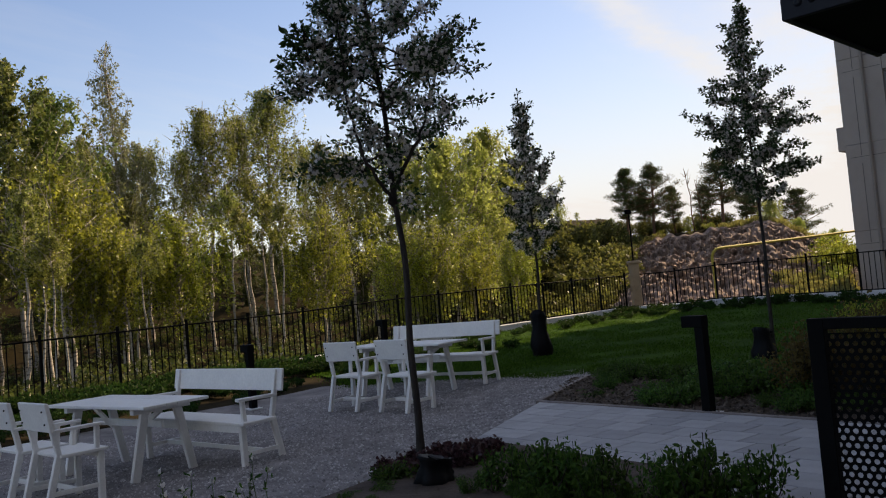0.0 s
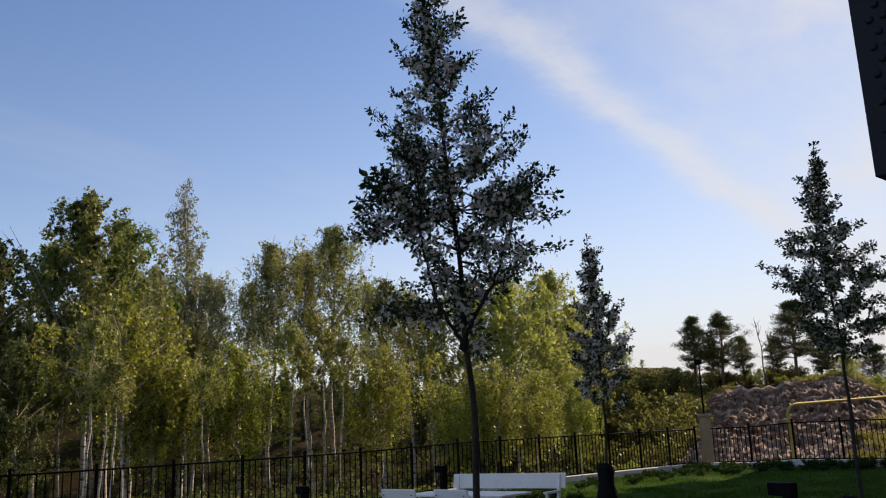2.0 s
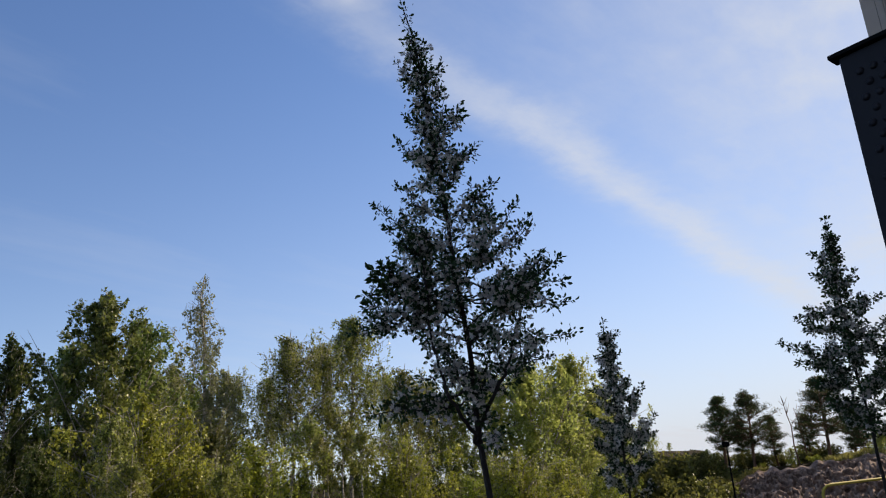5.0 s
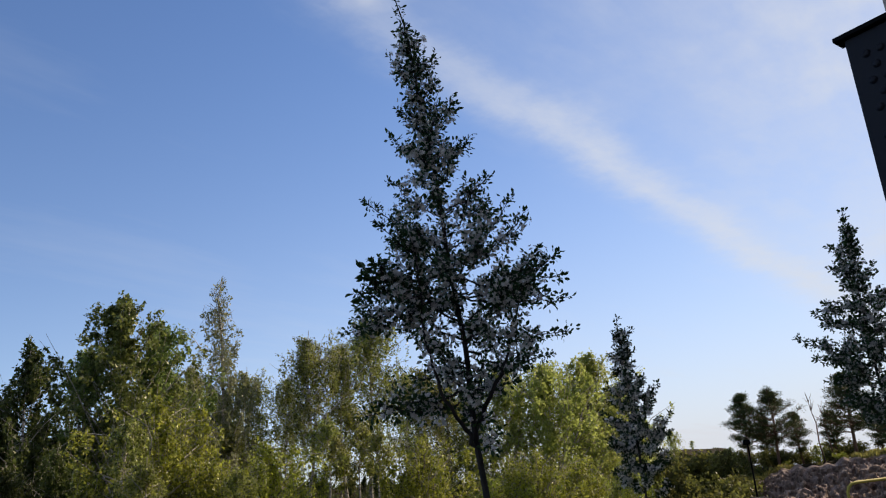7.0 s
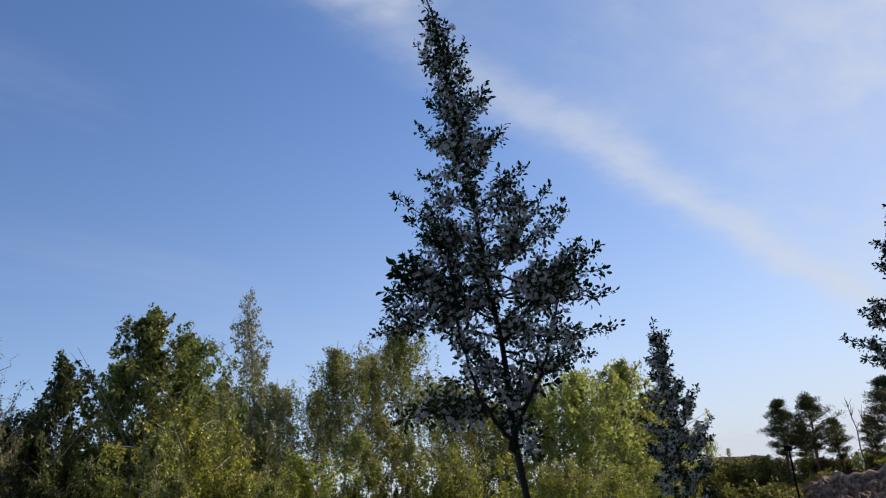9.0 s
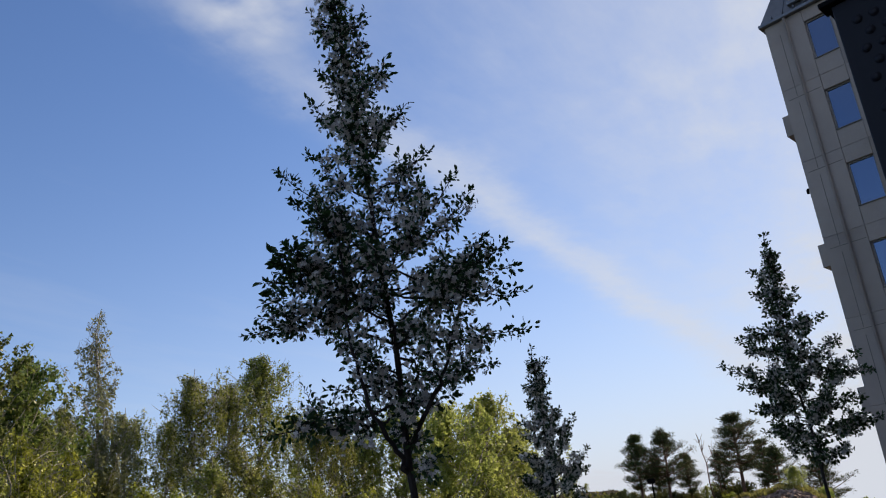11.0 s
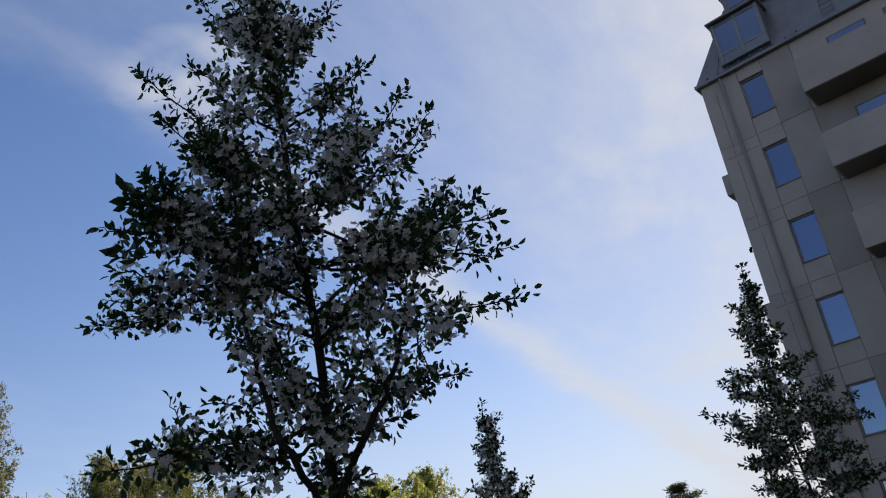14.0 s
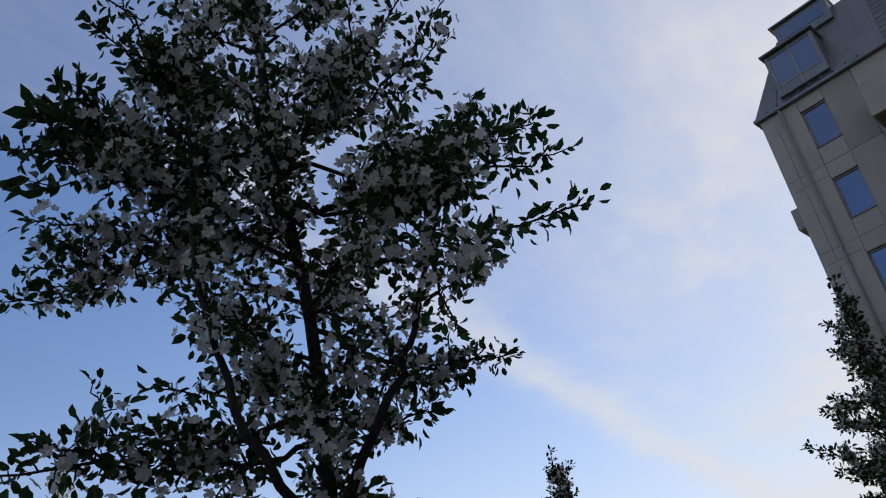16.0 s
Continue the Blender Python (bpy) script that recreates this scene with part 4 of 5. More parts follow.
def apple_tree(name, base, spine, envelope, tips, label, seed, dens=1.0, leaf=0.068, flower=0.05, forks=(), flowery=0.36, step=0.085, fans=()):
    """Young crab apple: a spine, limbs to given tips and round it, twigs with clusters of leaves and flowers.
    spine: points relative to the foot; envelope: (height, reach to -x, reach to +x); tips: limb ends relative to the foot."""
    r_ = np.random.default_rng(seed)
    ob = thing(name, Matrix.Translation(base), label, "tree", "apple trees")
    sp = np.array(spine, float)
    env = np.array(envelope, float)
    top = sp[-1, 2]

    def on_spine(z):
        return np.array([np.interp(z, sp[:, 2], sp[:, 0]), np.interp(z, sp[:, 2], sp[:, 1]), z])

    def girth(z):
        return 0.027 * (1 - z / top) ** 0.9 + 0.005

    def reach_at(z, a):
        lo, hi = np.interp(z, env[:, 0], env[:, 1]), np.interp(z, env[:, 0], env[:, 2])
        return lo + (hi - lo) * (0.5 + 0.5 * math.cos(a))

    wood = Tubes()
    zs = np.linspace(0, top, 40)
    line = [on_spine(z) + np.array([0.012 * math.sin(z * 5), 0.012 * math.cos(z * 4.2), 0]) * min(1, z) for z in zs]
    wood.add(line, [girth(z) + (0.02 * (1 - z / 0.25) if z < 0.25 else 0) for z in zs], 10)
    limbs = [(np.array(t, float), True) for t in tips]
    z = env[0, 0] + 0.1
    k = 0
    while z < top - 0.3:
        a = k * 2.4 + r_.uniform(-0.4, 0.4)
        reach = reach_at(z, a) * r_.uniform(0.5, 0.9)
        limbs.append((on_spine(z) + np.array([reach * math.cos(a), reach * math.sin(a), 0]), False))
        k += 1
        z += step / dens
    at, ax, shoot, shoot_ax, fat, fax, big, big_ax = [], [], [], [], [], [], [], []

    def cluster(p, d, n_leaf, n_flower, spread):
        for _ in range(n_leaf):
            o = r_.normal(0, 1, 3)
            at.append(p + o * spread * 0.5)
            ax.append(d * 0.6 + o * 0.7 + np.array([0, 0, -0.05]))
        c = p + r_.normal(0, 0.012, 3)
        for _ in range(n_flower):      # a head of flowers that faces outward
            o = r_.normal(0, 1, 3)
            fat.append(c + o * spread * 0.75)
            fax.append(o + d * 0.5)

    def sleeve(ln, t0, gap, longest, bare=0.8):
        """Leafy spurs all along a limb's line."""
        seg = np.linalg.norm(np.diff(ln, axis=0), axis=1)
        cum = np.concatenate([[0], np.cumsum(seg)])
        for l_ in np.arange(cum[-1] * t0, cum[-1], gap):
            l_ = min(cum[-1] * 0.999, l_ + r_.uniform(-0.5, 0.5) * gap)
            j = max(0, min(np.searchsorted(cum, l_) - 1, len(ln) - 2))
            w_ = (l_ - cum[j]) / (seg[j] + 1e-9)
            p = ln[j] + (ln[j + 1] - ln[j]) * w_
            d = unit((ln[j + 1] - ln[j])[None])[0]
            s = unit((d * 0.35 + r_.normal(0, 0.7, 3) + np.array([0, 0, 0.12]))[None])[0]
            tl = longest * r_.uniform(0.25, 1.0) * (1.1 - 0.6 * l_ / cum[-1])
            q = p + s * tl
            wood.add([p, p + s * tl * 0.5 + r_.normal(0, 0.005, 3), q], [0.0035, 0.0026, 0.0016], 3)
            rich = r_.random() if l_ < bare * cum[-1] else 1.0      # the ends bear leaves alone
            cluster(q, s, r_.integers(3, 6), r_.integers(4, 8) if rich < flowery else 0, 0.04)
            if tl > 0.06:
                cluster(p + s * tl * 0.5, s, r_.integers(2, 4), 1 if rich < flowery else 0, 0.035)

    def leader(p, d, length, size, into=shoot, into_ax=shoot_ax):
        """A young shoot: larger leaves set alternately along it."""
        d = unit(d[None])[0]
        ln = bend(p, p + d * length, 0.0, 4, 0.008, r_)
        wood.add(ln, np.linspace(0.003, 0.0014, 4), 3)
        n = max(4, int(length / 0.016))
        for i in range(n):
            f = (i + 0.5) / n
            o = r_.normal(0, 1, 3)
            o -= d * (o @ d)
            into.append(p + d * length * f)
            into_ax.append(d * (0.4 + 0.6 * f) + unit(o[None])[0] * 0.8 * size + np.array([0, 0, -0.15]))

    for tip, given in limbs:
        c0 = on_spine(min(max(tip[2], 0.3), top))
        out = math.hypot(tip[0] - c0[0], tip[1] - c0[1])
        rise = r_.uniform(-0.3, 0.02) if given and tip[2] < env[0, 0] + 1.1 else r_.uniform(0.3, 0.7)
        za = max(env[0, 0] - 0.2, tip[2] - 0.05 - out * rise)
        start = on_spine(min(za, top - 0.05))
        if given:
            tip = tip + unit((start - tip)[None])[0] * 0.05
        ln = bend(start, tip, -0.07 * out, 9, 0.012 + 0.02 * out, r_)
        g = min(girth(za) * 0.5, 0.004 + 0.011 * out)
        wood.add(ln, np.linspace(g, 0.0022, 9), 5)
        d_end = unit((ln[-1] - ln[-3])[None])[0]
        cluster(ln[-1], d_end, 4, 0, 0.025)
        sleeve(ln, 0.3, 0.026 / dens, 0.07 if given else 0.09, 0.78 if given else 0.9)
        if given:
            leader(ln[-2] * 0.4 + ln[-1] * 0.6, d_end, 0.1, 1.0)
        for _ in range(max(1, int(out / 0.16))):      # side shoots
            f = r_.uniform(2.0, 6.0 if given else 7.0)
            j = int(f)
            p = ln[j] + (ln[j + 1] - ln[j]) * (f - j)
            s = unit((unit((ln[j + 1] - ln[j])[None])[0] * 0.8 + r_.normal(0, 0.5, 3) + np.array([0, 0, 0.35]))[None])[0]
            q = p + s * r_.uniform(0.1, 0.24) * min(1.0, 0.4 + out)
            l2 = bend(p, q, 0.0, 5, 0.012, r_)
            wood.add(l2, np.linspace(0.005, 0.002, 5), 4)
            sleeve(l2, 0.15, 0.03 / dens, 0.07, 0.9)
            leader(q, s, r_.uniform(0.03, 0.08), 0.8)
    for p, d in fans:      # strong young shoots with large leaves
        for _ in range(6):
            leader(np.array(p) + r_.normal(0, 0.03, 3), np.array(d) + r_.normal(0, 0.35, 3), r_.uniform(0.12, 0.2), 1.0, big, big_ax)
    for z0, way in forks:      # side stems that rise beside the leader
        pts = [on_spine(z0)] + [np.array(p, float) for p in way]
        ln = np.concatenate([bend(p, q, 0.0, 5, 0.008, r_)[(1 if i else 0):] for i, (p, q) in enumerate(zip(pts, pts[1:]))])
        wood.add(ln, np.linspace(girth(z0) * 0.8, 0.006, len(ln)), 7)
        sleeve(ln, 0.45, 0.028 / dens, 0.12)
    sleeve(np.array([on_spine(z) for z in np.linspace(env[0, 0] + 0.75, top - 0.3, 30)]), 0.0, 0.017 / dens, 0.12)
    sleeve(np.array([on_spine(z) for z in np.linspace(top - 0.32, top - 0.1, 4)]), 0.0, 0.03 / dens, 0.03, 0.0)
    cluster(on_spine(top - 0.02), np.array([0, 0, 1.0]), 22, 0, 0.05)
    part("trunk", wood.mesh("trunk", BARK), BARK, ob)
    crown = part("crown", leaves("crown", np.array(at), np.array(ax), leaf, 0.56, LEAF, r_, 0.3), LEAF, ob, "dark green young leaves")
    part("shoot_leaves", leaves("shoot_leaves", np.array(shoot), np.array(shoot_ax), leaf * 1.1, 0.5, LEAF, r_, 0.35), LEAF, crown, "pointed leaves on the shoots")
    if big:
        part("large_leaves", leaves("large_leaves", np.array(big), np.array(big_ax), leaf * 1.75, 0.48, LEAF, r_, 0.4), LEAF, crown, "large dark leaves on strong shoots")
    part("blossom", blossoms("blossom", np.array(fat), np.array(fax), flower, PETAL, r_), PETAL, ob, "white apple blossom")
    return ob


def bag(x, y, h, w, turn, label):
    """Water bag of black plastic, slumped round a trunk's foot."""
    ob = thing("watering_bag", Matrix.Translation(at_land(x, y, 0.012)) @ Matrix.Rotation(radians(turn), 4, "Z"), label, "watering bag", "watering bags")
    bm = bmesh.new()
    n, rows = 20, 9
    rings = []
    rr = random.Random(int(h * 100))
    for j in range(rows):
        t = j / (rows - 1)
        r = w * (1.0 - 0.18 * t ** 1.5) * (0.9 + 0.1 * math.sin(t * 7))
        ring = []
        for i in range(n):
            a = 2 * math.pi * i / n
            k = 1 + 0.13 * math.sin(3 * a + t * 3) + 0.07 * math.sin(7 * a - 4 * t) + rr.uniform(-0.08, 0.08)
            ring.append(bm.verts.new((r * k * math.cos(a), r * k * math.sin(a) * 0.85, h * t * (1 - 0.12 * math.cos(a)))))
        rings.append(ring)
    for j in range(rows - 1):
        for i in range(n):
            bm.faces.new((rings[j][i], rings[j][(i + 1) % n], rings[j + 1][(i + 1) % n], rings[j + 1][i]))
    # gathered top, drawn in round the trunk
    inner = [bm.verts.new((v.co.x * 0.35, v.co.y * 0.35, v.co.z - 0.03)) for v in rings[-1]]
    for i in range(n):
        bm.faces.new((rings[-1][i], rings[-1][(i + 1) % n], inner[(i + 1) % n], inner[i]))
    part("sack", bm, BAG, ob, smooth=True)
    part("strap", box(0.03, w * 1.4, 0.02, (0.0, 0, h * 0.93), 0.003), BLACK, ob)


MAIN = (-0.33, 6.76)
apple_tree("apple_tree", at_land(*MAIN),
           [(0, 0, 0), (0.0, 0, 1.0), (-0.01, 0, 1.8), (-0.04, -0.03, 2.4), (-0.08, -0.09, 3.0), (-0.11, -0.15, 3.5), (-0.16, -0.2, 4.0), (-0.2, -0.25, 4.5), (-0.25, -0.3, 5.0), (-0.31, -0.33, 5.45), (-0.37, -0.34, 5.78)],
           [(2.2, 0.1, 0.06), (2.5, 0.22, 0.12), (2.8, 0.34, 0.34), (3.0, 0.52, 0.5), (3.25, 0.6, 0.68), (3.5, 0.58, 0.72), (3.75, 0.56, 0.6), (4.0, 0.54, 0.6), (4.25, 0.4, 0.45), (4.5, 0.3, 0.32), (4.8, 0.15, 0.25), (5.1, 0.13, 0.22), (5.35, 0.08, 0.15), (5.5, 0.03, 0.04), (5.78, 0.01, 0.01)],
           [(-0.5, -0.38, 4.5), (-0.42, -0.35, 4.72), (-0.66, -0.7, 3.86), (-0.62, -0.55, 3.74), (-0.78, -0.66, 3.16), (-0.68, -0.58, 3.42), (-0.72, -0.62, 3.3), (-1.0, -0.12, 3.02), (-0.83, -0.31, 3.12), (-0.48, -0.25, 2.6), (-0.52, -0.4, 2.4), (-0.78, -0.6, 2.3),
            (0.05, -0.5, 4.7), (0.16, -0.38, 4.42), (0.29, -0.35, 4.1), (0.43, -0.42, 3.87), (0.52, -0.3, 3.7), (0.55, -0.17, 3.47), (0.74, -0.06, 3.5), (0.74, -0.5, 3.03), (0.74, -0.4, 3.2), (0.73, -0.65, 2.74), (0.61, 0.35, 2.78), (0.3, 0.25, 2.58), (0.18, -0.2, 2.16), (-0.08, -0.3, 5.2), (-0.42, -0.3, 5.2)],
           "young crab apple in white blossom with a slim trunk", 11, 1.5, 0.035, 0.034,
           [(2.08, [(-0.11, -0.18, 2.24), (-0.24, -0.31, 2.48), (-0.31, -0.37, 2.8), (-0.34, -0.4, 3.5)]), (2.22, [(0.15, -0.08, 2.54), (0.26, -0.1, 2.74), (0.42, -0.2, 3.2)])], 0.42, 0.11,
           [((-0.62, -0.55, 3.14), (-0.8, -0.3, 0.2)), ((-0.57, -0.5, 3.27), (-0.6, -0.3, 0.6))])
bag(MAIN[0] + 0.12, MAIN[1] - 0.72, 0.21, 0.15, 20, "black plastic watering bag at the foot of a tree")
TREE2 = (1.66, 16.2)
apple_tree("apple_tree", at_land(*TREE2), [(0, 0, 0), (0.05, 0, 1.2), (0.06, 0, 2.1), (0.03, 0, 3), (0.02, 0, 4.2), (-0.02, 0, 5.1)],
           [(1.9, 0.4, 0.4), (2.3, 0.6, 0.6), (2.9, 0.6, 0.62), (3.5, 0.42, 0.5), (4.1, 0.28, 0.28), (4.7, 0.16, 0.16), (5.1, 0.05, 0.05)],
           [(-0.11, 0, 4.8), (-0.25, 0, 4.4), (0.16, 0, 4.8), (0.21, 0, 4.45), (-0.4, 0, 3.8), (0.58, 0, 3.82), (0.72, 0, 3.28), (0.32, 0, 3.95), (0.7, 0, 2.9), (-0.54, 0, 3.35), (-0.2, 0, 4.1), (-0.5, 0, 2.7), (0.6, 0.1, 2.4), (-0.45, 0, 2.3)],
           "young crab apple in pale blossom on the lawn", 12, 1.2, 0.05, 0.05, (), 0.5)
bag(TREE2[0], TREE2[1] - 0.1, 0.78, 0.22, 70, "black plastic watering bag slumped round a lawn tree")
TREE3 = (5.0, 13.4)
apple_tree("apple_tree", at_land(*TREE3), [(0, 0, 0), (0.02, 0, 1.5), (0.02, 0, 2.5), (-0.03, 0, 3.5), (0, 0, 5.1), (0.03, 0, 5.76)],
           [(2.5, 0.5, 0.5), (2.9, 0.8, 0.8), (3.4, 0.8, 0.8), (3.9, 0.6, 0.6), (4.4, 0.38, 0.38), (4.9, 0.2, 0.2), (5.3, 0.1, 0.1), (5.7, 0.03, 0.03)],
           [(-1.05, 0, 3.88), (-0.77, 0, 4.2), (-0.53, 0.1, 4.36), (-0.3, 0, 5.2), (-0.36, 0, 4.86), (-0.93, -0.2, 3.5), (-0.75, 0, 3.15), (0.18, 0, 5.2), (0.29, 0, 4.86), (0.59, 0, 4.45), (0.76, 0, 4.12), (0.85, -0.2, 3.87), (1.13, 0, 3.58), (1.11, 0.1, 2.95), (0.97, 0.2, 3.26), (0.71, -0.1, 2.8), (-0.62, 0.1, 2.86)],
           "young crab apple in blossom before the house", 13, 1.25, 0.05, 0.045, (), 0.32)
bag(TREE3[0] - 0.75, TREE3[1] - 1.7, 0.45, 0.19, 40, "black plastic watering bag standing on the lawn by plants")


def birch(seed, height, spread, crown_low, n_leaf, leaf_mat, leaf=0.1, droop=0.55, gaps=0.25, lean=0.02, limbs=40, belly=0.8, girth=0.0085, rise=(0.4, 1.1), sparse_top=0.0, even=0.0):
    """Birch with a slim white trunk, rising limbs and hanging strands hung with tufts of leaves."""
    r_ = np.random.default_rng(seed)
    ob = thing("birch_tree", Matrix(), "birch with white bark and fresh hanging foliage", "tree", "birches")
    wood = Tubes()
    zs = np.linspace(0, height, 14)
    wander = np.cumsum(r_.normal(0, 0.07, (14, 2)), 0)
    wander -= wander[-1] * (zs / height)[:, None]
    line = np.stack([wander[:, 0] + lean * (zs - height), wander[:, 1], zs], 1)
    wood.add(line, girth * height * (1 - zs / height) ** 0.8 + 0.012, 6)
    tufts, heavy = [], []
    sector = r_.uniform(0.5, 1.2, 12)      # uneven reach round the trunk
    for k in range(limbs):
        t = (k + r_.uniform(0, 1)) / limbs
        z = height * (crown_low + (0.97 - crown_low) * t)
        a = k * 2.4 + r_.uniform(-0.6, 0.6)
        reach = spread * (math.sin(math.pi * min(1, (0.14 + 0.86 * t) ** belly)) ** 0.8 + 0.08) * r_.uniform(0.45, 1.15) * sector[int(a / 6.2832 * 12) % 12]
        c = np.array([np.interp(z, zs, line[:, 0]), np.interp(z, zs, line[:, 1]), z])
        up = min(reach * r_.uniform(*rise), 0.75 * (height - z) + 0.05)
        tip = c + np.array([reach * math.cos(a), reach * math.sin(a), up])
        ln = bend(c, tip, 0.1 * reach, 6, 0.05, r_)
        wood.add(ln, np.linspace(0.010 + 0.010 * reach, 0.006, 6), 4)
        if r_.random() < gaps:
            continue
        full = max(even, r_.uniform(0.15, 1.0))
        for _ in range(11):
            f = r_.uniform(0.15, 1.0) * 5
            j = min(int(f), 4)
            p = ln[j] + (ln[j + 1] - ln[j]) * (f - j) + r_.normal(0, 0.1, 3)
            hang = r_.uniform(0.15, 1.0) * droop * (1.4 + 0.08 * height)
            q = p + np.array([r_.normal(0, 0.12), r_.normal(0, 0.12), -hang])
            wood.add([p, (p + q) / 2 + r_.normal(0, 0.03, 3), q], [0.006, 0.005, 0.004], 3)
            for g in np.arange(0.0, hang + 0.1, 0.17):
                if r_.random() < sparse_top * t:
                    continue
                w_ = min(1.0, g / hang)
                tufts.append(p + (q - p) * w_ + r_.normal(0, 0.035, 3))
                heavy.append(full * r_.uniform(0.05 + 0.4 * even, 1.0))
    tufts, heavy = np.array(tufts), np.array(heavy)
    i = r_.choice(len(tufts), n_leaf, p=heavy / heavy.sum())
    at = tufts[i] + r_.normal(0, 0.05, (n_leaf, 3)) * np.array([1, 1, 1.3])
    ax = np.stack([r_.normal(0, 0.7, n_leaf), r_.normal(0, 0.7, n_leaf), r_.normal(-0.6, 0.5, n_leaf)], 1)
    part("trunk", wood.mesh("trunk", BIRCH_BARK), BIRCH_BARK, ob)
    part("crown", leaves("crown", at, ax, leaf, 0.7, leaf_mat, r_, kind="tri"), leaf_mat, ob, "fresh yellow-green leaves")
    return ob


def pine(seed, height, wide, whorls):
    """Scots pine: crooked trunk, whorls of level boughs that carry flat pads of needles."""
    r_ = np.random.default_rng(seed)
    ob = thing("pine_tree", Matrix(), "dark green pine with a tiered open crown", "tree", "pines")
    wood = Tubes()
    zs = np.linspace(0, height, 10)
    wood.add(np.stack([0.15 * np.sin(zs * 0.5), 0.08 * np.cos(zs), zs], 1), 0.016 * height * (1 - zs / height) + 0.03, 7)
    at, ax = [], []
    for k in range(whorls):
        t = 0.3 + 0.7 * (k + 0.5) / whorls
        shape = 0.6 + 1.5 * (t - 0.3) if t < 0.58 else max(0.0, 1.06 - t) / 0.48
        for b_ in range(6):
            reach = wide * shape * r_.uniform(0.35, 1.05)
            a = b_ * 1.05 + k * 0.6 + r_.uniform(-0.4, 0.4)
            c = np.array([0.15 * math.sin(t * height * 0.5), 0, (t + r_.normal(0, 0.035)) * height * 0.97])
            tip = c + np.array([reach * math.cos(a), reach * math.sin(a), reach * r_.uniform(0.05, 0.5)])
            ln = bend(c, tip, -0.1 * reach, 5, 0.05, r_)
            wood.add(ln, np.linspace(0.035, 0.012, 5), 4)
            side = np.array([-math.sin(a), math.cos(a), 0])
            for f in np.linspace(0.45, 1.0, 5):
                for _ in range(3):
                    p = c + (tip - c) * f + side * r_.normal(0, 0.17) * reach * 0.6 + np.array([0, 0, r_.normal(0.02, 0.05)])
                    wood.add([c + (tip - c) * (f - 0.15), p], [0.01, 0.006], 3)
                    m = r_.normal(0, 1, (16, 3))
                    at.append(p + m * np.array([0.085, 0.085, 0.035]))
                    ax.append(m * np.array([1, 1, 0.5]) + np.array([0, 0, 0.7]))
    part("trunk", wood.mesh("trunk", PINE_BARK), PINE_BARK, ob)
    part("crown", leaves("crown", np.concatenate(at), np.concatenate(ax), 0.17, 0.14, NEEDLE, r_, kind="tri"), NEEDLE, ob)
    return ob


def plant_at(src, used, az_, dist, height, base_h, turn):
    """Puts the first use of a tree, or a copy of it, at a bearing and distance."""
    a = radians(az_)
    x, y = dist * math.sin(a), dist * math.cos(a)
    s = height / base_h
    m = Matrix.Translation(at_land(x, y, -0.1)) @ Matrix.Rotation(turn, 4, "Z") @ Matrix.Scale(s, 4)
    if src in used:
        return copy_thing(src, m)
    used.add(src)
    src.matrix_basis = m
    return src


# kinds of birch: tall airy, tall dense, drooping lit, thin-topped, pole, broad sunlit, shade-dark backwood
K_AIRY = birch(22, 12, 2.3, 0.5, 12000, TALL_LEAF, 0.105, 0.5, 0.12, limbs=46, even=0.4)
K_TALL = birch(21, 12, 3.0, 0.46, 16000, TALL_LEAF, 0.108, 0.45, 0.12, 0.02, 54, even=0.4)
K_DROOP = birch(23, 8, 2.9, 0.42, 15000, BIRCH_LEAF, 0.112, 0.8, 0.1, 0.02, 46)
K_THIN = birch(24, 13, 2.6, 0.2, 11000, THIN_LEAF, 0.11, 0.4, 0.12, 0.0, 66, 0.42, rise=(0.7, 1.4), sparse_top=0.75, even=0.6)
K_POLE = birch(25, 9, 1.1, 0.76, 2800, TALL_LEAF, 0.1, 0.25, 0.25, 0.03, 16, girth=0.0072)
K_BROAD = birch(26, 8, 3.0, 0.16, 20000, SUNLIT_LEAF, 0.11, 0.45, 0.1, 0.0, 56, 0.7)
K_BACK = birch(27, 9, 3.0, 0.12, 5000, SHADED_LEAF, 0.27, 0.6, 0.05, 0.0, 34)
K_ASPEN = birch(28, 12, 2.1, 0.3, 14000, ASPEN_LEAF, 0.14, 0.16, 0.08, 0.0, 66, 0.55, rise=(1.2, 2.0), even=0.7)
K_DARK = birch(29, 12, 2.4, 0.25, 11000, SHADED_LEAF, 0.15, 0.4, 0.12, 0.0, 54, 0.7, even=0.6)
tagged(K_ASPEN, "dark green aspen with steep upright boughs behind the birches")
KINDS = [(K_AIRY, 12), (K_TALL, 12), (K_DROOP, 8), (K_THIN, 13), (K_POLE, 9), (K_BROAD, 8), (K_BACK, 9), (K_ASPEN, 12), (K_DARK, 12)]
USED = set()
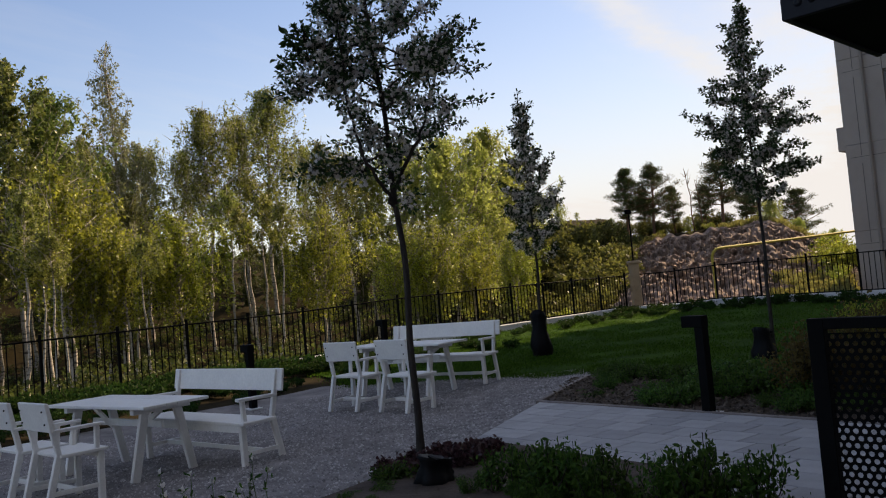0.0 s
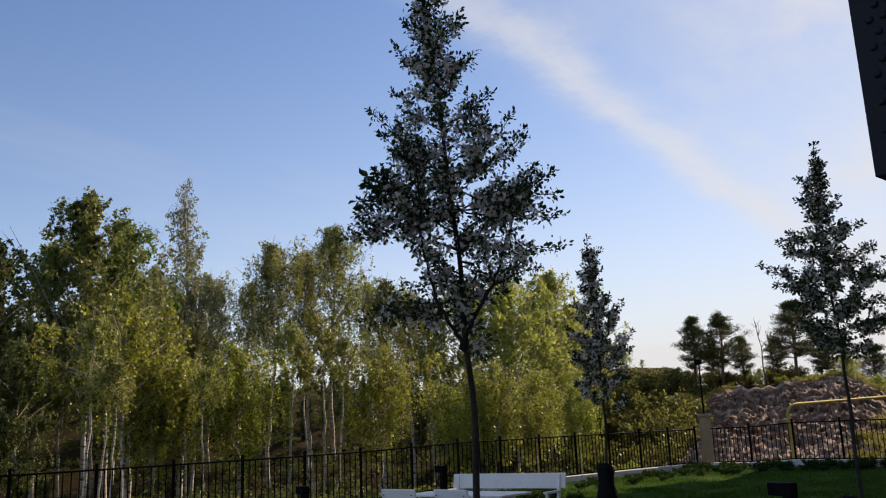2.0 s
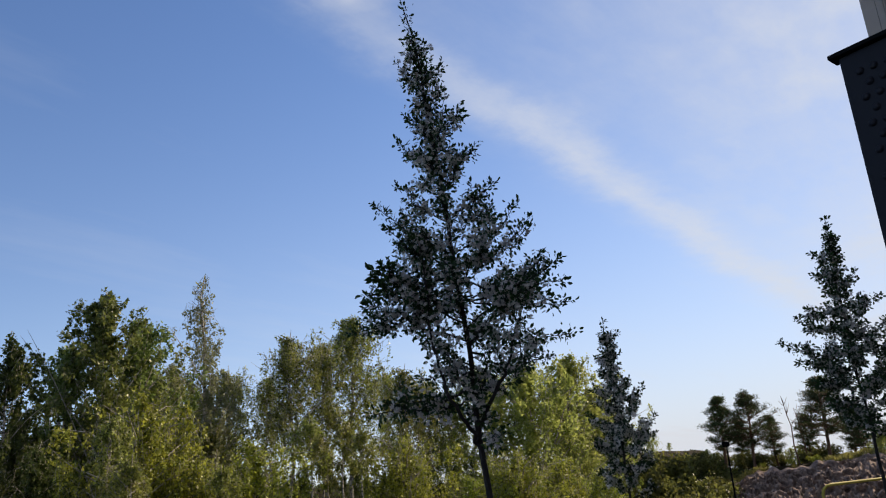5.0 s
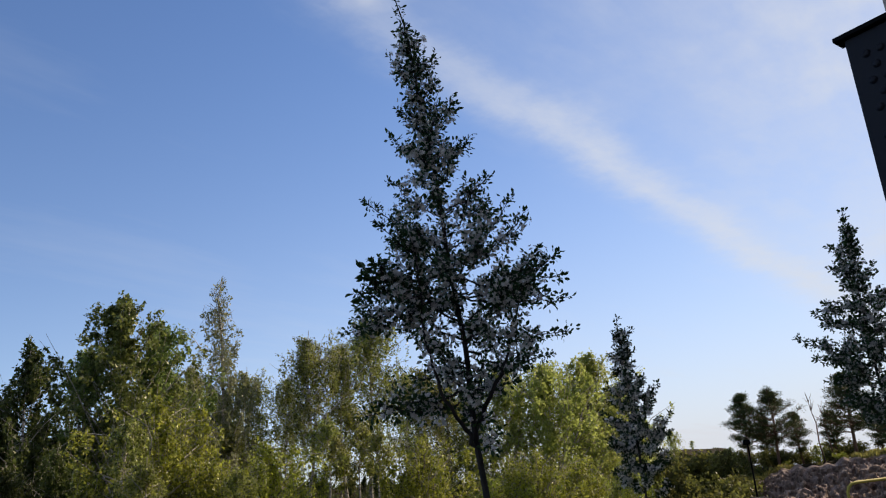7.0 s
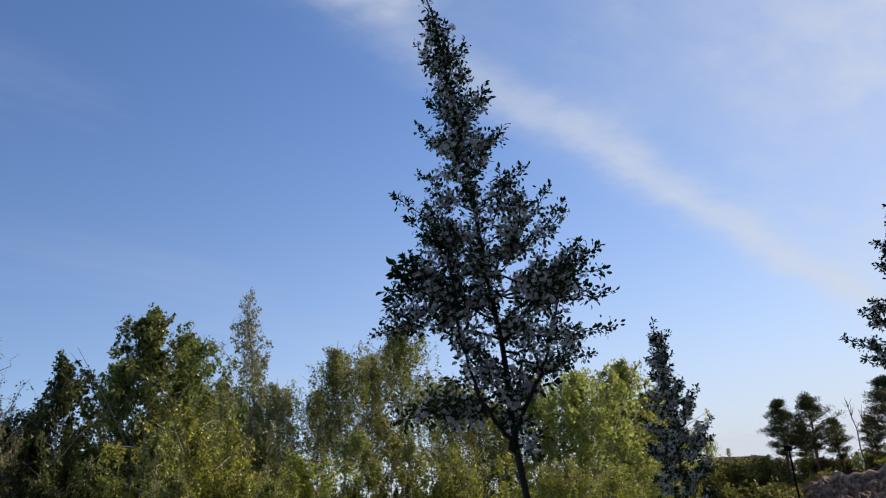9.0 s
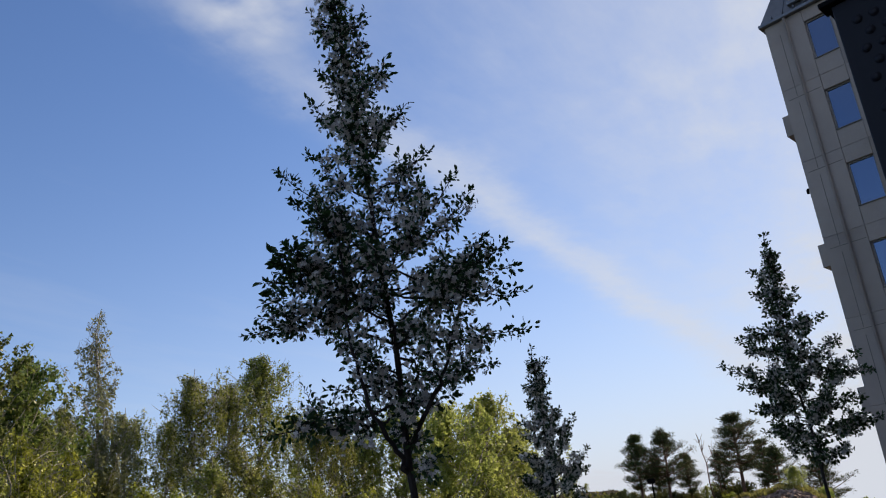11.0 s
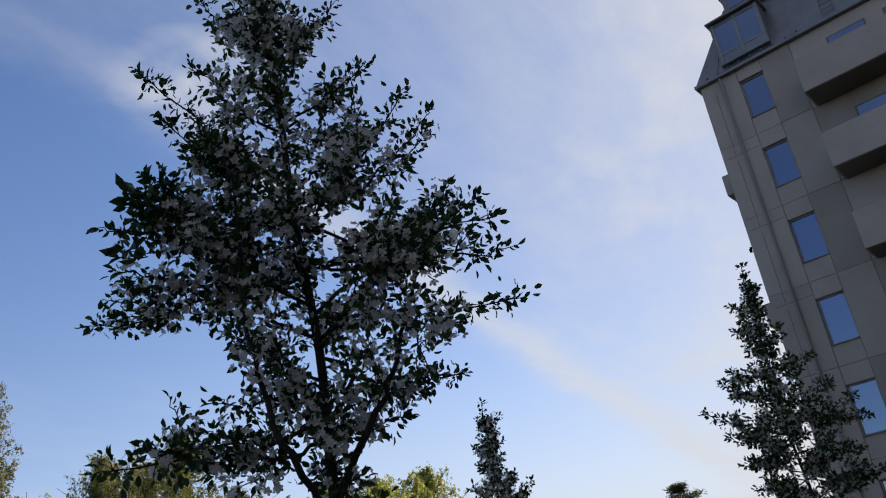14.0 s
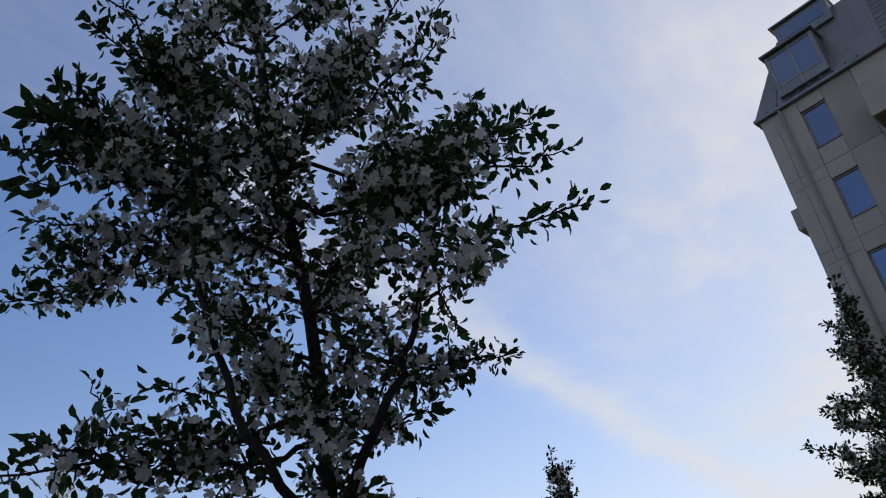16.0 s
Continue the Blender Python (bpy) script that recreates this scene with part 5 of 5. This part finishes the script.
# bearing, distance, tangent of the top's elevation, kind
STAND = [(-21.0, 34, 0.308, 3), (-26.9, 31, 0.284, 7), (-29.2, 32, 0.23, 7), (-25.2, 32, 0.262, 7), (-15.3, 35, 0.240, 0), (-13.4, 36, 0.240, 0), (-11.2, 37, 0.257, 1), (-9.2, 38, 0.197, 0), (-17.0, 37, 0.2, 0), (-19.4, 36, 0.21, 0),
         (-24.6, 25, 0.168, 2), (-22.0, 26, 0.13, 2), (-17.7, 27, 0.145, 2), (-8.2, 29.5, 0.138, 2), (-24.4, 33, 0.215, 0), (-22.8, 35, 0.2, 1),
         (0.4, 34, 0.181, 5), (-2.4, 35, 0.15, 5), (2.9, 36, 0.157, 5), (4.6, 38, 0.125, 5), (-5.2, 35, 0.17, 0), (6.2, 40, 0.095, 5), (-0.8, 30, 0.11, 2), (1.8, 31, 0.09, 2), (-3.6, 30, 0.08, 2), (4.4, 33, 0.07, 2), (-7.7, 33, 0.205, 0), (-6.4, 34, 0.185, 0),
         (-26.5, 22.0, 0.15, 4), (-25.7, 21.4, 0.21, 4), (-25.0, 21.0, 0.22, 4), (-24.4, 22.6, 0.19, 4), (-20.7, 25.5, 0.2, 4), (-13.2, 30, 0.22, 4), (-12.9, 28, 0.2, 4), (-12.1, 27, 0.24, 4), (-11.1, 26, 0.235, 4), (-14.2, 31, 0.25, 4),
         (-32.4, 30, 0.238, 1), (-33.6, 31, 0.232, 1), (-35.2, 30, 0.228, 1), (-31.2, 32, 0.212, 1), (-30.2, 27, 0.17, 0), (-33.0, 26, 0.15, 0), (-34.6, 31, 0.215, 0), (-36.4, 29, 0.236, 3), (-36.0, 25, 0.14, 0), (-40.0, 30, 0.24, 1), (-43, 29, 0.22, 1),
         (7.8, 43, 0.085, 5), (9.0, 46, 0.075, 5),
         (-19.7, 23.5, 0.19, 4)]
for az_, dist, tan_, k in STAND:
    dist = dist if dist < 30 else 30 + (dist - 30) * 1.9      # the back rows stand well up the slope
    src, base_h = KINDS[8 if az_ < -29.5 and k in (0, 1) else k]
    a = radians(az_)
    foot = float(land(dist * math.sin(a), dist * math.cos(a)))
    plant_at(src, USED, az_, dist, 1.4 + dist * tan_ - foot + 0.1, base_h, az_ * 1.7)
rt = random.Random(3)
for i in range(20):      # fuller wood between the front trees
    az_ = -45 + 34.5 * (i + rt.random()) / 20
    k = rt.choice([0, 1, 0, 4, 1]) if az_ > -28 else 8
    dist, tan_ = rt.uniform(34, 46), rt.uniform(0.13, 0.2)
    if -18.5 < az_ < -10.0:      # a thin stretch: the sky and the slope show between the stems
        continue
    src, base_h = KINDS[k]
    a = radians(az_)
    foot = float(land(dist * math.sin(a), dist * math.cos(a)))
    plant_at(src, USED, az_, dist, 1.4 + dist * tan_ - foot, base_h, rt.uniform(0, 6))
# shade-coloured crowns fill the gaps as the wood's dark interior
for i in range(64):      # and behind them
    az_ = -45 + 50 * (i + rt.random()) / 64
    dist = rt.uniform(46, 60)
    a = radians(az_)
    foot = float(land(dist * math.sin(a), dist * math.cos(a)))
    top = rt.uniform(0.075, 0.11) if az_ > -19 else rt.uniform(0.13, 0.2)
    src, base_h = (K_DARK, 12) if i % 3 == 0 else (K_BACK, 9)
    plant_at(src, USED, az_, dist, 1.4 + dist * top - foot, base_h, rt.uniform(0, 6))



def undergrowth(n_clump):
    """Low bushes, fern and dead twigs over the slope under the birches, joined."""
    r_ = np.random.default_rng(41)
    at, ax = [], []
    for _ in range(n_clump):
        a, r = radians(r_.uniform(-40, 6)), 17 + 45 * r_.random() ** 1.5
        x, y = r * math.sin(a), r * math.cos(a)
        if (x - FENCE_C[0]) * N1.x + (y - FENCE_C[1]) * N1.y < 1.2:
            continue
        w_, h, n = r_.uniform(0.2, 0.75), r_.uniform(0.15, 0.8), int(r_.uniform(25, 110))
        p = r_.normal(0, 0.5, (n, 2)) * w_
        up = h * np.exp(-(p ** 2).sum(1) / w_ ** 2) * r_.uniform(0.2, 1.0, n)
        at.append(np.stack([x + p[:, 0], y + p[:, 1], land(x + p[:, 0], y + p[:, 1]) + up + 0.02], 1))
        ax.append(np.stack([r_.normal(0, 0.8, n), r_.normal(0, 0.8, n), r_.uniform(-0.2, 1.0, n)], 1))
    # canopy shade is painted into this leaf colour too
    me = leaves("undergrowth", np.concatenate(at), np.concatenate(ax), 0.12, 0.55, SHADED_LEAF, r_, kind="tri")
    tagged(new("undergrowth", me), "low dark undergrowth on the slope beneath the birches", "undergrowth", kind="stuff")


undergrowth(2400)

P1, P2, P3 = pine(31, 4.6, 1.5, 9), pine(32, 4.6, 2.0, 9), pine(33, 4.6, 2.1, 9)
for az_, dist, h, src in [(12.2, 53, 4.4, P1), (14.0, 53, 4.5, P2), (15.3, 55, 3.4, P1), (18.2, 53, 4.9, P3), (20.4, 55, 3.6, P2), (17.2, 55, 3.2, P1), (22.7, 56, 3.9, P3), (13.3, 56, 3.4, P1), (4.6, 52, 5.0, P1), (2.9, 53, 5.4, P2), (19.7, 57, 4.0, P1)]:
    plant_at(src, USED, az_, dist, h, 4.6, az_)

for az_, dist, h in [(21.2, 52, 2.6), (22.7, 52, 2.2), (24.6, 50, 2.4), (11.2, 52, 1.5), (16.1, 55, 1.2)]:
    plant_at(K_BROAD, USED, az_, dist, h, 8 * K_BROAD.scale.x, az_)      # young growth on the bank


def bare_tree(az_, dist, h, seed):
    """Thin dead birch stem with a few bare twigs."""
    r_ = np.random.default_rng(seed)
    a = radians(az_)
    ob = thing("bare_tree", Matrix.Translation(at_land(dist * math.sin(a), dist * math.cos(a), -0.1)), "thin leafless tree on the rocky bank", "tree", "bare trees")
    w_ = Tubes()
    ln = bend((0, 0, 0), (-0.35, 0, h), 0, 8, 0.04, r_)
    w_.add(ln, np.linspace(0.05, 0.012, 8), 5)
    for k in range(9):
        j = r_.integers(2, 7)
        q = ln[j] + np.array([r_.normal(0, 0.35), r_.normal(0, 0.2), r_.uniform(0.3, 0.8)])
        w_.add(bend(ln[j], q, 0, 4, 0.02, r_), [0.018, 0.014, 0.01, 0.006], 4)
    part("trunk", w_.mesh("trunk", PINE_BARK), PINE_BARK, ob)


bare_tree(16.5, 53, 4.0, 61)
bare_tree(17.1, 53.5, 3.3, 62)

# ---- shrubs and bed plants ----
def shrub(name, seed, n, r, h, mat, leaf, label, category="shrub", width=0.5, upright=0.4, stems=14, kind="leaf"):
    """Low bush: many stems fanned from the foot, leaves along their upper parts."""
    r_ = np.random.default_rng(seed)
    ob = thing(name, Matrix(), label, category, category + "s")
    wood = Tubes()
    at, ax = [], []
    for k in range(stems):
        a = r_.uniform(0, 6.28)
        q = r_.random() ** 0.5 * r
        tip = np.array([q * math.cos(a), q * math.sin(a), h * r_.uniform(0.55, 1.0) * (1 - 0.35 * (q / r) ** 2)])
        ln = bend((tip[0] * 0.25, tip[1] * 0.25, 0), tip, 0.05 * h, 5, 0.015, r_)
        wood.add(ln, np.linspace(0.005, 0.0015, 5), 4) if kind == "leaf" else wood.add(ln[::2], [0.008, 0.006, 0.003], 3)
        m = n // stems
        t = r_.uniform(0.2, 1.0, m)
        p = np.stack([np.interp(t, np.linspace(0, 1, 5), ln[:, c]) for c in range(3)], 1)
        at.append(p + r_.normal(0, 0.02 + 0.04 * r, (m, 3)) * np.array([1, 1, 0.6]))
        ax.append(r_.normal(0, 0.8, (m, 3)) + np.array([0, 0, upright]))
    pts = np.concatenate(at)
    pts[:, 2] = np.abs(pts[:, 2])
    tagged(part("stem", wood.mesh("stem", BARK), BARK, ob), kind="stuff")
    part("foliage", leaves("foliage", pts, np.concatenate(ax), leaf, width, mat, r_, kind=kind), mat, ob)
    return ob


def place(src, x, y, s=1.0, turn=0.0):
    m = Matrix.Translation(at_land(x, y, 0.005)) @ Matrix.Rotation(turn, 4, "Z") @ Matrix.Scale(s, 4)
    if src in USED:
        return copy_thing(src, m)
    USED.add(src)
    src.matrix_basis = m
    return src


def flower_stalk(x, y, h, seed):
    """Thin stalk with small leaves and a closed bud on top."""
    r_ = np.random.default_rng(seed)
    ob = thing("budding_perennial", Matrix.Translation(at_land(x, y, 0.02)), "thin flower stalks with closed pale buds", "perennial", "perennials")
    w_ = Tubes()
    at, ax, bud_at, bud_ax = [], [], [], []
    for k in range(3):
        tip = np.array([r_.normal(0, 0.05), r_.normal(0, 0.04), h * (1.0 - 0.12 * k)])
        ln = bend((0, 0, 0), tip, 0, 6, 0.008, r_)
        w_.add(ln, np.linspace(0.004, 0.002, 6), 4)
        for j in range(1, 6):
            for _ in range(3):
                at.append(ln[j] + r_.normal(0, 0.006, 3))
                ax.append(r_.normal(0, 0.8, 3) + np.array([0, 0, 0.5]))
        for _ in range(5):
            bud_at.append(ln[-1] + r_.normal(0, 0.004, 3))
            bud_ax.append(r_.normal(0, 0.35, 3) + np.array([0, 0, 1.0]))
    part("stem", w_.mesh("stem", SHRUB), SHRUB, ob)
    part("foliage", leaves("foliage", np.array(at), np.array(ax), 0.04, 0.35, SHRUB, r_), SHRUB, ob)
    part("bud", leaves("bud", np.array(bud_at), np.array(bud_ax), 0.026, 0.6, PETAL, r_), PETAL, ob, "pale closed buds")


rp = random.Random(8)
S_SPRIG = shrub("spirea", 41, 1100, 0.22, 0.5, SHRUB, 0.032, "upright leafy green sprigs in a planting bed", "shrub", 0.45, 0.9, 26)
S_SHOOT = shrub("spirea", 40, 520, 0.10, 0.36, SHRUB, 0.028, "upright leafy green shoots in a planting bed", "shrub", 0.45, 0.9, 9)
S_RED = shrub("coral_bells", 42, 420, 0.24, 0.26, RED_LEAF, 0.055, "low dark purple-leaved perennial", "perennial", 0.85, 0.3, 26)
S_LOW = shrub("low_shrub", 43, 1500, 0.42, 0.36, SHRUB, 0.045, "low spreading green shrub", "shrub", 0.55, 0.3, 40, "chip")
S_TUFT = shrub("weed_tuft", 49, 240, 0.2, 0.14, SHRUB, 0.05, "small green weed tuft on bare soil", "weed", 0.3, 0.7, 20)
S_DARK = shrub("hedge_shrub", 44, 600, 0.5, 0.5, HEDGE, 0.08, "dark green shrub along the railing", "shrub", 0.6, 0.4, 20, "chip")
S_BROWN = shrub("barberry", 45, 1300, 0.34, 0.8, BROWN_LEAF, 0.034, "brownish leafy shrub beside the screen", "shrub", 0.55, 0.6, 30)
S_YELLOW = shrub("yellow_shrub", 46, 1400, 0.7, 0.8, YELLOW_LEAF, 0.06, "bright yellow-green shrub by the railing", "shrub", 0.55, 0.4, 30)
# foreground bed: sprigs with tall shoots, purple perennials, low green
for i in range(44):
    t = rp.random()
    x, y = 0.1 + 1.6 * t + rp.uniform(-0.15, 0.1), 6.0 - 1.25 * t - rp.uniform(0.0, 0.9)
    place(S_SPRIG, x, y, rp.uniform(0.45, 0.72), rp.uniform(0, 6))
for x, y, s in [(0.46, 5.36, 1.3), (0.55, 5.25, 1.12), (0.75, 5.1, 0.9), (0.84, 5.02, 1.05), (1.2, 4.75, 1.1), (1.28, 4.65, 1.22), (1.08, 4.8, 0.95), (1.45, 4.62, 0.95), (1.58, 4.58, 1.05), (0.2, 5.6, 0.85), (0.66, 5.3, 0.95), (0.35, 5.6, 0.9)]:
    place(S_SHOOT, x, y, s, rp.uniform(0, 6))
for i in range(24):
    x = rp.uniform(-0.72, 0.3)
    y = 6.8 + 0.3 * x + rp.uniform(-0.3, 0.12)
    place(S_RED, x, y, rp.uniform(0.6, 1.0), rp.uniform(0, 6))
for i in range(20):
    x = rp.uniform(-1.7, -0.35)
    place(S_LOW, min(x, -0.55), 6.2 + 0.75 * (x + 0.9) - rp.uniform(0.2, 0.9), rp.uniform(0.3, 0.5), rp.uniform(0, 6))
for i, (x, y, h) in enumerate([(-1.58, 4.5, 0.6), (-1.45, 4.52, 0.54), (-1.31, 4.62, 0.46), (-1.1, 4.66, 0.53), (-1.2, 4.7, 0.42)]):
    flower_stalk(x, y, h, 70 + i)
# bed beside the walk
for x, y, s, src in [(2.0, 8.85, 0.85, S_LOW), (2.2, 8.7, 0.9, S_LOW), (2.35, 8.85, 0.95, S_LOW), (2.15, 9.1, 0.95, S_LOW), (2.45, 9.2, 1.05, S_LOW),
                     (1.8, 10.4, 0.7, S_LOW), (1.95, 10.9, 0.8, S_LOW), (2.3, 11.2, 1.0, S_LOW), (2.55, 10.8, 0.95, S_LOW), (2.8, 10.4, 1.0, S_LOW), (2.2, 11.6, 1.0, S_LOW), (2.0, 11.5, 0.8, S_LOW),
                     (2.85, 9.3, 1.25, S_LOW), (3.1, 9.0, 1.3, S_LOW), (3.35, 9.4, 1.4, S_LOW), (3.0, 9.8, 1.3, S_LOW), (3.5, 8.8, 1.4, S_LOW), (3.6, 9.8, 1.3, S_LOW), (3.85, 9.3, 1.4, S_LOW), (3.3, 10.2, 1.2, S_LOW), (2.8, 8.9, 0.9, S_LOW),
                     (3.0, 7.75, 0.75, S_LOW), (3.2, 7.7, 0.8, S_LOW), (3.3, 8.1, 1.0, S_LOW), (2.95, 8.1, 0.6, S_LOW), (3.5, 7.5, 0.8, S_LOW),
                     (3.35, 8.3, 1.0, S_BROWN), (3.6, 8.1, 1.1, S_BROWN), (3.8, 8.4, 1.2, S_BROWN), (4.0, 8.0, 1.2, S_BROWN), (3.55, 8.5, 1.0, S_BROWN), (4.2, 8.5, 1.3, S_BROWN), (3.9, 7.6, 1.0, S_BROWN),
                     (6.5, 13.4, 0.9, S_YELLOW), (6.9, 13.2, 1.0, S_YELLOW), (9.9, 16.7, 1.0, S_YELLOW), (10.4, 16.2, 1.1, S_YELLOW)]:
    place(src, x, y, s * (1.4 if src is S_LOW else 1.0), rp.uniform(0, 6))
for i in range(46):
    t = rp.random()
    x, y = 1.2 + 2.0 * t + rp.uniform(0, 0.8), 9.7 - 2.4 * t + rp.uniform(0.1, 1.6)
    place(S_TUFT, x, y, rp.uniform(0.4, 0.9), rp.uniform(0, 6))


def bed_litter(n):
    """Bark chips, clods and dead leaves lying on the soil."""
    r_ = np.random.default_rng(77)
    t, u = r_.random(n), r_.random(n)
    x, y = 1.0 + 3.2 * t, 9.75 - 3.9 * t
    x, y = x + 1.5 * u * (0.4 + 0.6 * t), y + 2.2 * u * (1 - 0.3 * t)
    x2, y2 = r_.uniform(-1.9, 0.3, n // 3), r_.uniform(4.4, 6.9, n // 3)
    ok = (y2 < 6.2 + 0.9 * (x2 + 0.9)) & (y2 > 4.3 - 0.5 * x2 * 0)
    x, y = np.concatenate([x, x2[ok]]), np.concatenate([y, y2[ok]])
    at = np.stack([x, y, land(x, y) + 0.032], 1)
    ax = np.stack([r_.normal(0, 1, len(x)), r_.normal(0, 1, len(x)), r_.normal(0.1, 0.25, len(x))], 1)
    tagged(new("bed_litter", leaves("bed_litter", at, ax, 0.045, 0.5, LITTER, r_)), "bark chips and dead leaves on soil", "litter", kind="stuff")


bed_litter(5000)
# leafy strip between gravel and railing
for i in range(118):
    t = rp.random()
    p = Vector(FENCE_A).lerp(Vector(FENCE_C), 0.1 + 0.55 * t) - Vector((N1.x, N1.y)) * rp.uniform(0.6, 3.7 - 0.6 * t)
    place(S_DARK, p.x, p.y, rp.uniform(0.55, 0.9), rp.uniform(0, 6))
# along the railing
for i in range(84):
    t = (i + rp.random()) / 84
    p = Vector(FENCE_A).lerp(Vector(FENCE_C), 0.12 + 0.87 * t) - Vector((N1.x, N1.y)) * rp.uniform(0.4, 1.7)
    place(S_DARK, p.x, p.y, rp.uniform(0.8, 1.25) * (1.0 if t < 0.5 else 0.6), rp.uniform(0, 6))
for i in range(92):
    t = (i + rp.random()) / 92
    p = Vector(FENCE_C).lerp(Vector(FENCE_B), t) - Vector((N2.x, N2.y)) * rp.uniform(0.4, 1.7)
    place(S_DARK, p.x, p.y, rp.uniform(0.5, 0.95), rp.uniform(0, 6))
for i in range(44):      # closed row against the kerb behind the first table
    p = Vector(FENCE_A).lerp(Vector(FENCE_C), 0.26 + 0.24 * (i + rp.random()) / 44) - Vector((N1.x, N1.y)) * rp.uniform(0.35, 0.8)
    place(S_DARK, p.x, p.y, rp.uniform(0.9, 1.25), rp.uniform(0, 6))
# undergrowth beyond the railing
# leaves take the painted-shade colour of the back trees
S_UNDER = shrub("undergrowth_shrub", 47, 900, 1.0, 1.5, SHADED_LEAF, 0.13, "leafy undergrowth shrub in the wood", "shrub", 0.6, 0.3, 22, "tri")
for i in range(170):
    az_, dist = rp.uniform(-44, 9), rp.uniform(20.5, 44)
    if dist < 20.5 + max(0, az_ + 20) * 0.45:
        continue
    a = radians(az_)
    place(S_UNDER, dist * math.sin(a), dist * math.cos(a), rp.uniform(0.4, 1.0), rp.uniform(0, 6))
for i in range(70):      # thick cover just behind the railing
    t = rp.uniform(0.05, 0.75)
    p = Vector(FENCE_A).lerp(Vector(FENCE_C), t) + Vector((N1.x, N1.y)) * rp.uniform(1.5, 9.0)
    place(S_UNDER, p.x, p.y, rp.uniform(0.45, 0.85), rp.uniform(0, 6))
# yellow-green shrub; its sunlit look is put into the bright leaf colour
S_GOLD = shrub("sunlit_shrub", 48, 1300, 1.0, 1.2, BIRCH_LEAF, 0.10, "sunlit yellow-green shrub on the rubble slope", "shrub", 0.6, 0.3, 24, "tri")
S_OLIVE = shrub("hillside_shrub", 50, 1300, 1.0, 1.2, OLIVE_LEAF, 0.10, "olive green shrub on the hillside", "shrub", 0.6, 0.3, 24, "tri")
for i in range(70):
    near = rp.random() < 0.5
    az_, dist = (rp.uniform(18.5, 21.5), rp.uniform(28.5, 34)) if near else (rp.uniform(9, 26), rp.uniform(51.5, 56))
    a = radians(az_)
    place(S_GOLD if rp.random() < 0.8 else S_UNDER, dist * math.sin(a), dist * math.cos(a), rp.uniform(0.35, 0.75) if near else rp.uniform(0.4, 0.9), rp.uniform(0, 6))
for i in range(60):      # low leaves behind the railing, painted as lit by their bright colour
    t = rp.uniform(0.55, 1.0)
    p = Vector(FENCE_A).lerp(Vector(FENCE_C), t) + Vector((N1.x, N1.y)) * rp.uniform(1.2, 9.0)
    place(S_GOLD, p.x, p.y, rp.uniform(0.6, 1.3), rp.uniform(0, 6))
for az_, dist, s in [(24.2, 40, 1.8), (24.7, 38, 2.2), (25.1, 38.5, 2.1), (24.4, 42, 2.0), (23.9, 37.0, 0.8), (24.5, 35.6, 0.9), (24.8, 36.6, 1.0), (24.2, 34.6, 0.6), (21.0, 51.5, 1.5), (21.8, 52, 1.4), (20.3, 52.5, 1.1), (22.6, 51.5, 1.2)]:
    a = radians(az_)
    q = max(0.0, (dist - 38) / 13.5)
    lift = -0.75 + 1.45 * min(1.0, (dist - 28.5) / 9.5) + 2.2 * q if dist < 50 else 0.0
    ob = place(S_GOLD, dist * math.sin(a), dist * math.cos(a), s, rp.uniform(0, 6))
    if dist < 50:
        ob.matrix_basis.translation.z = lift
for az_, dist, s in [(9.5, 50, 1.3), (10.6, 51, 1.1), (8.6, 49, 1.5), (7.8, 48, 1.8), (10.0, 51, 1.2), (10.0, 37, 1.2), (10.4, 40, 1.4), (10.8, 43, 1.4), (9.6, 42, 1.5), (11.2, 46, 1.3), (10.3, 45, 1.6), (11.0, 39, 1.1), (9.2, 38, 1.3), (11.8, 49, 1.1), (12.4, 50, 0.9)]:
    a = radians(az_)
    place(S_OLIVE, dist * math.sin(a), dist * math.cos(a), s, rp.uniform(0, 6))
for i in range(20):      # scrub behind the bank's edge
    az_, dist = rp.uniform(11, 18.5), rp.uniform(53, 58)
    a = radians(az_)
    place(S_OLIVE, dist * math.sin(a), dist * math.cos(a), rp.uniform(0.5, 0.95), rp.uniform(0, 6))
for i in range(90):      # bushes on the hillside left of the bank
    az_, dist = rp.uniform(5, 12.8), rp.uniform(29.5, 52)
    a = radians(az_)
    place(S_UNDER if rp.random() < 0.5 else S_OLIVE, dist * math.sin(a), dist * math.cos(a), rp.uniform(0.6, 1.2), rp.uniform(0, 6))

# pavers last
paving()
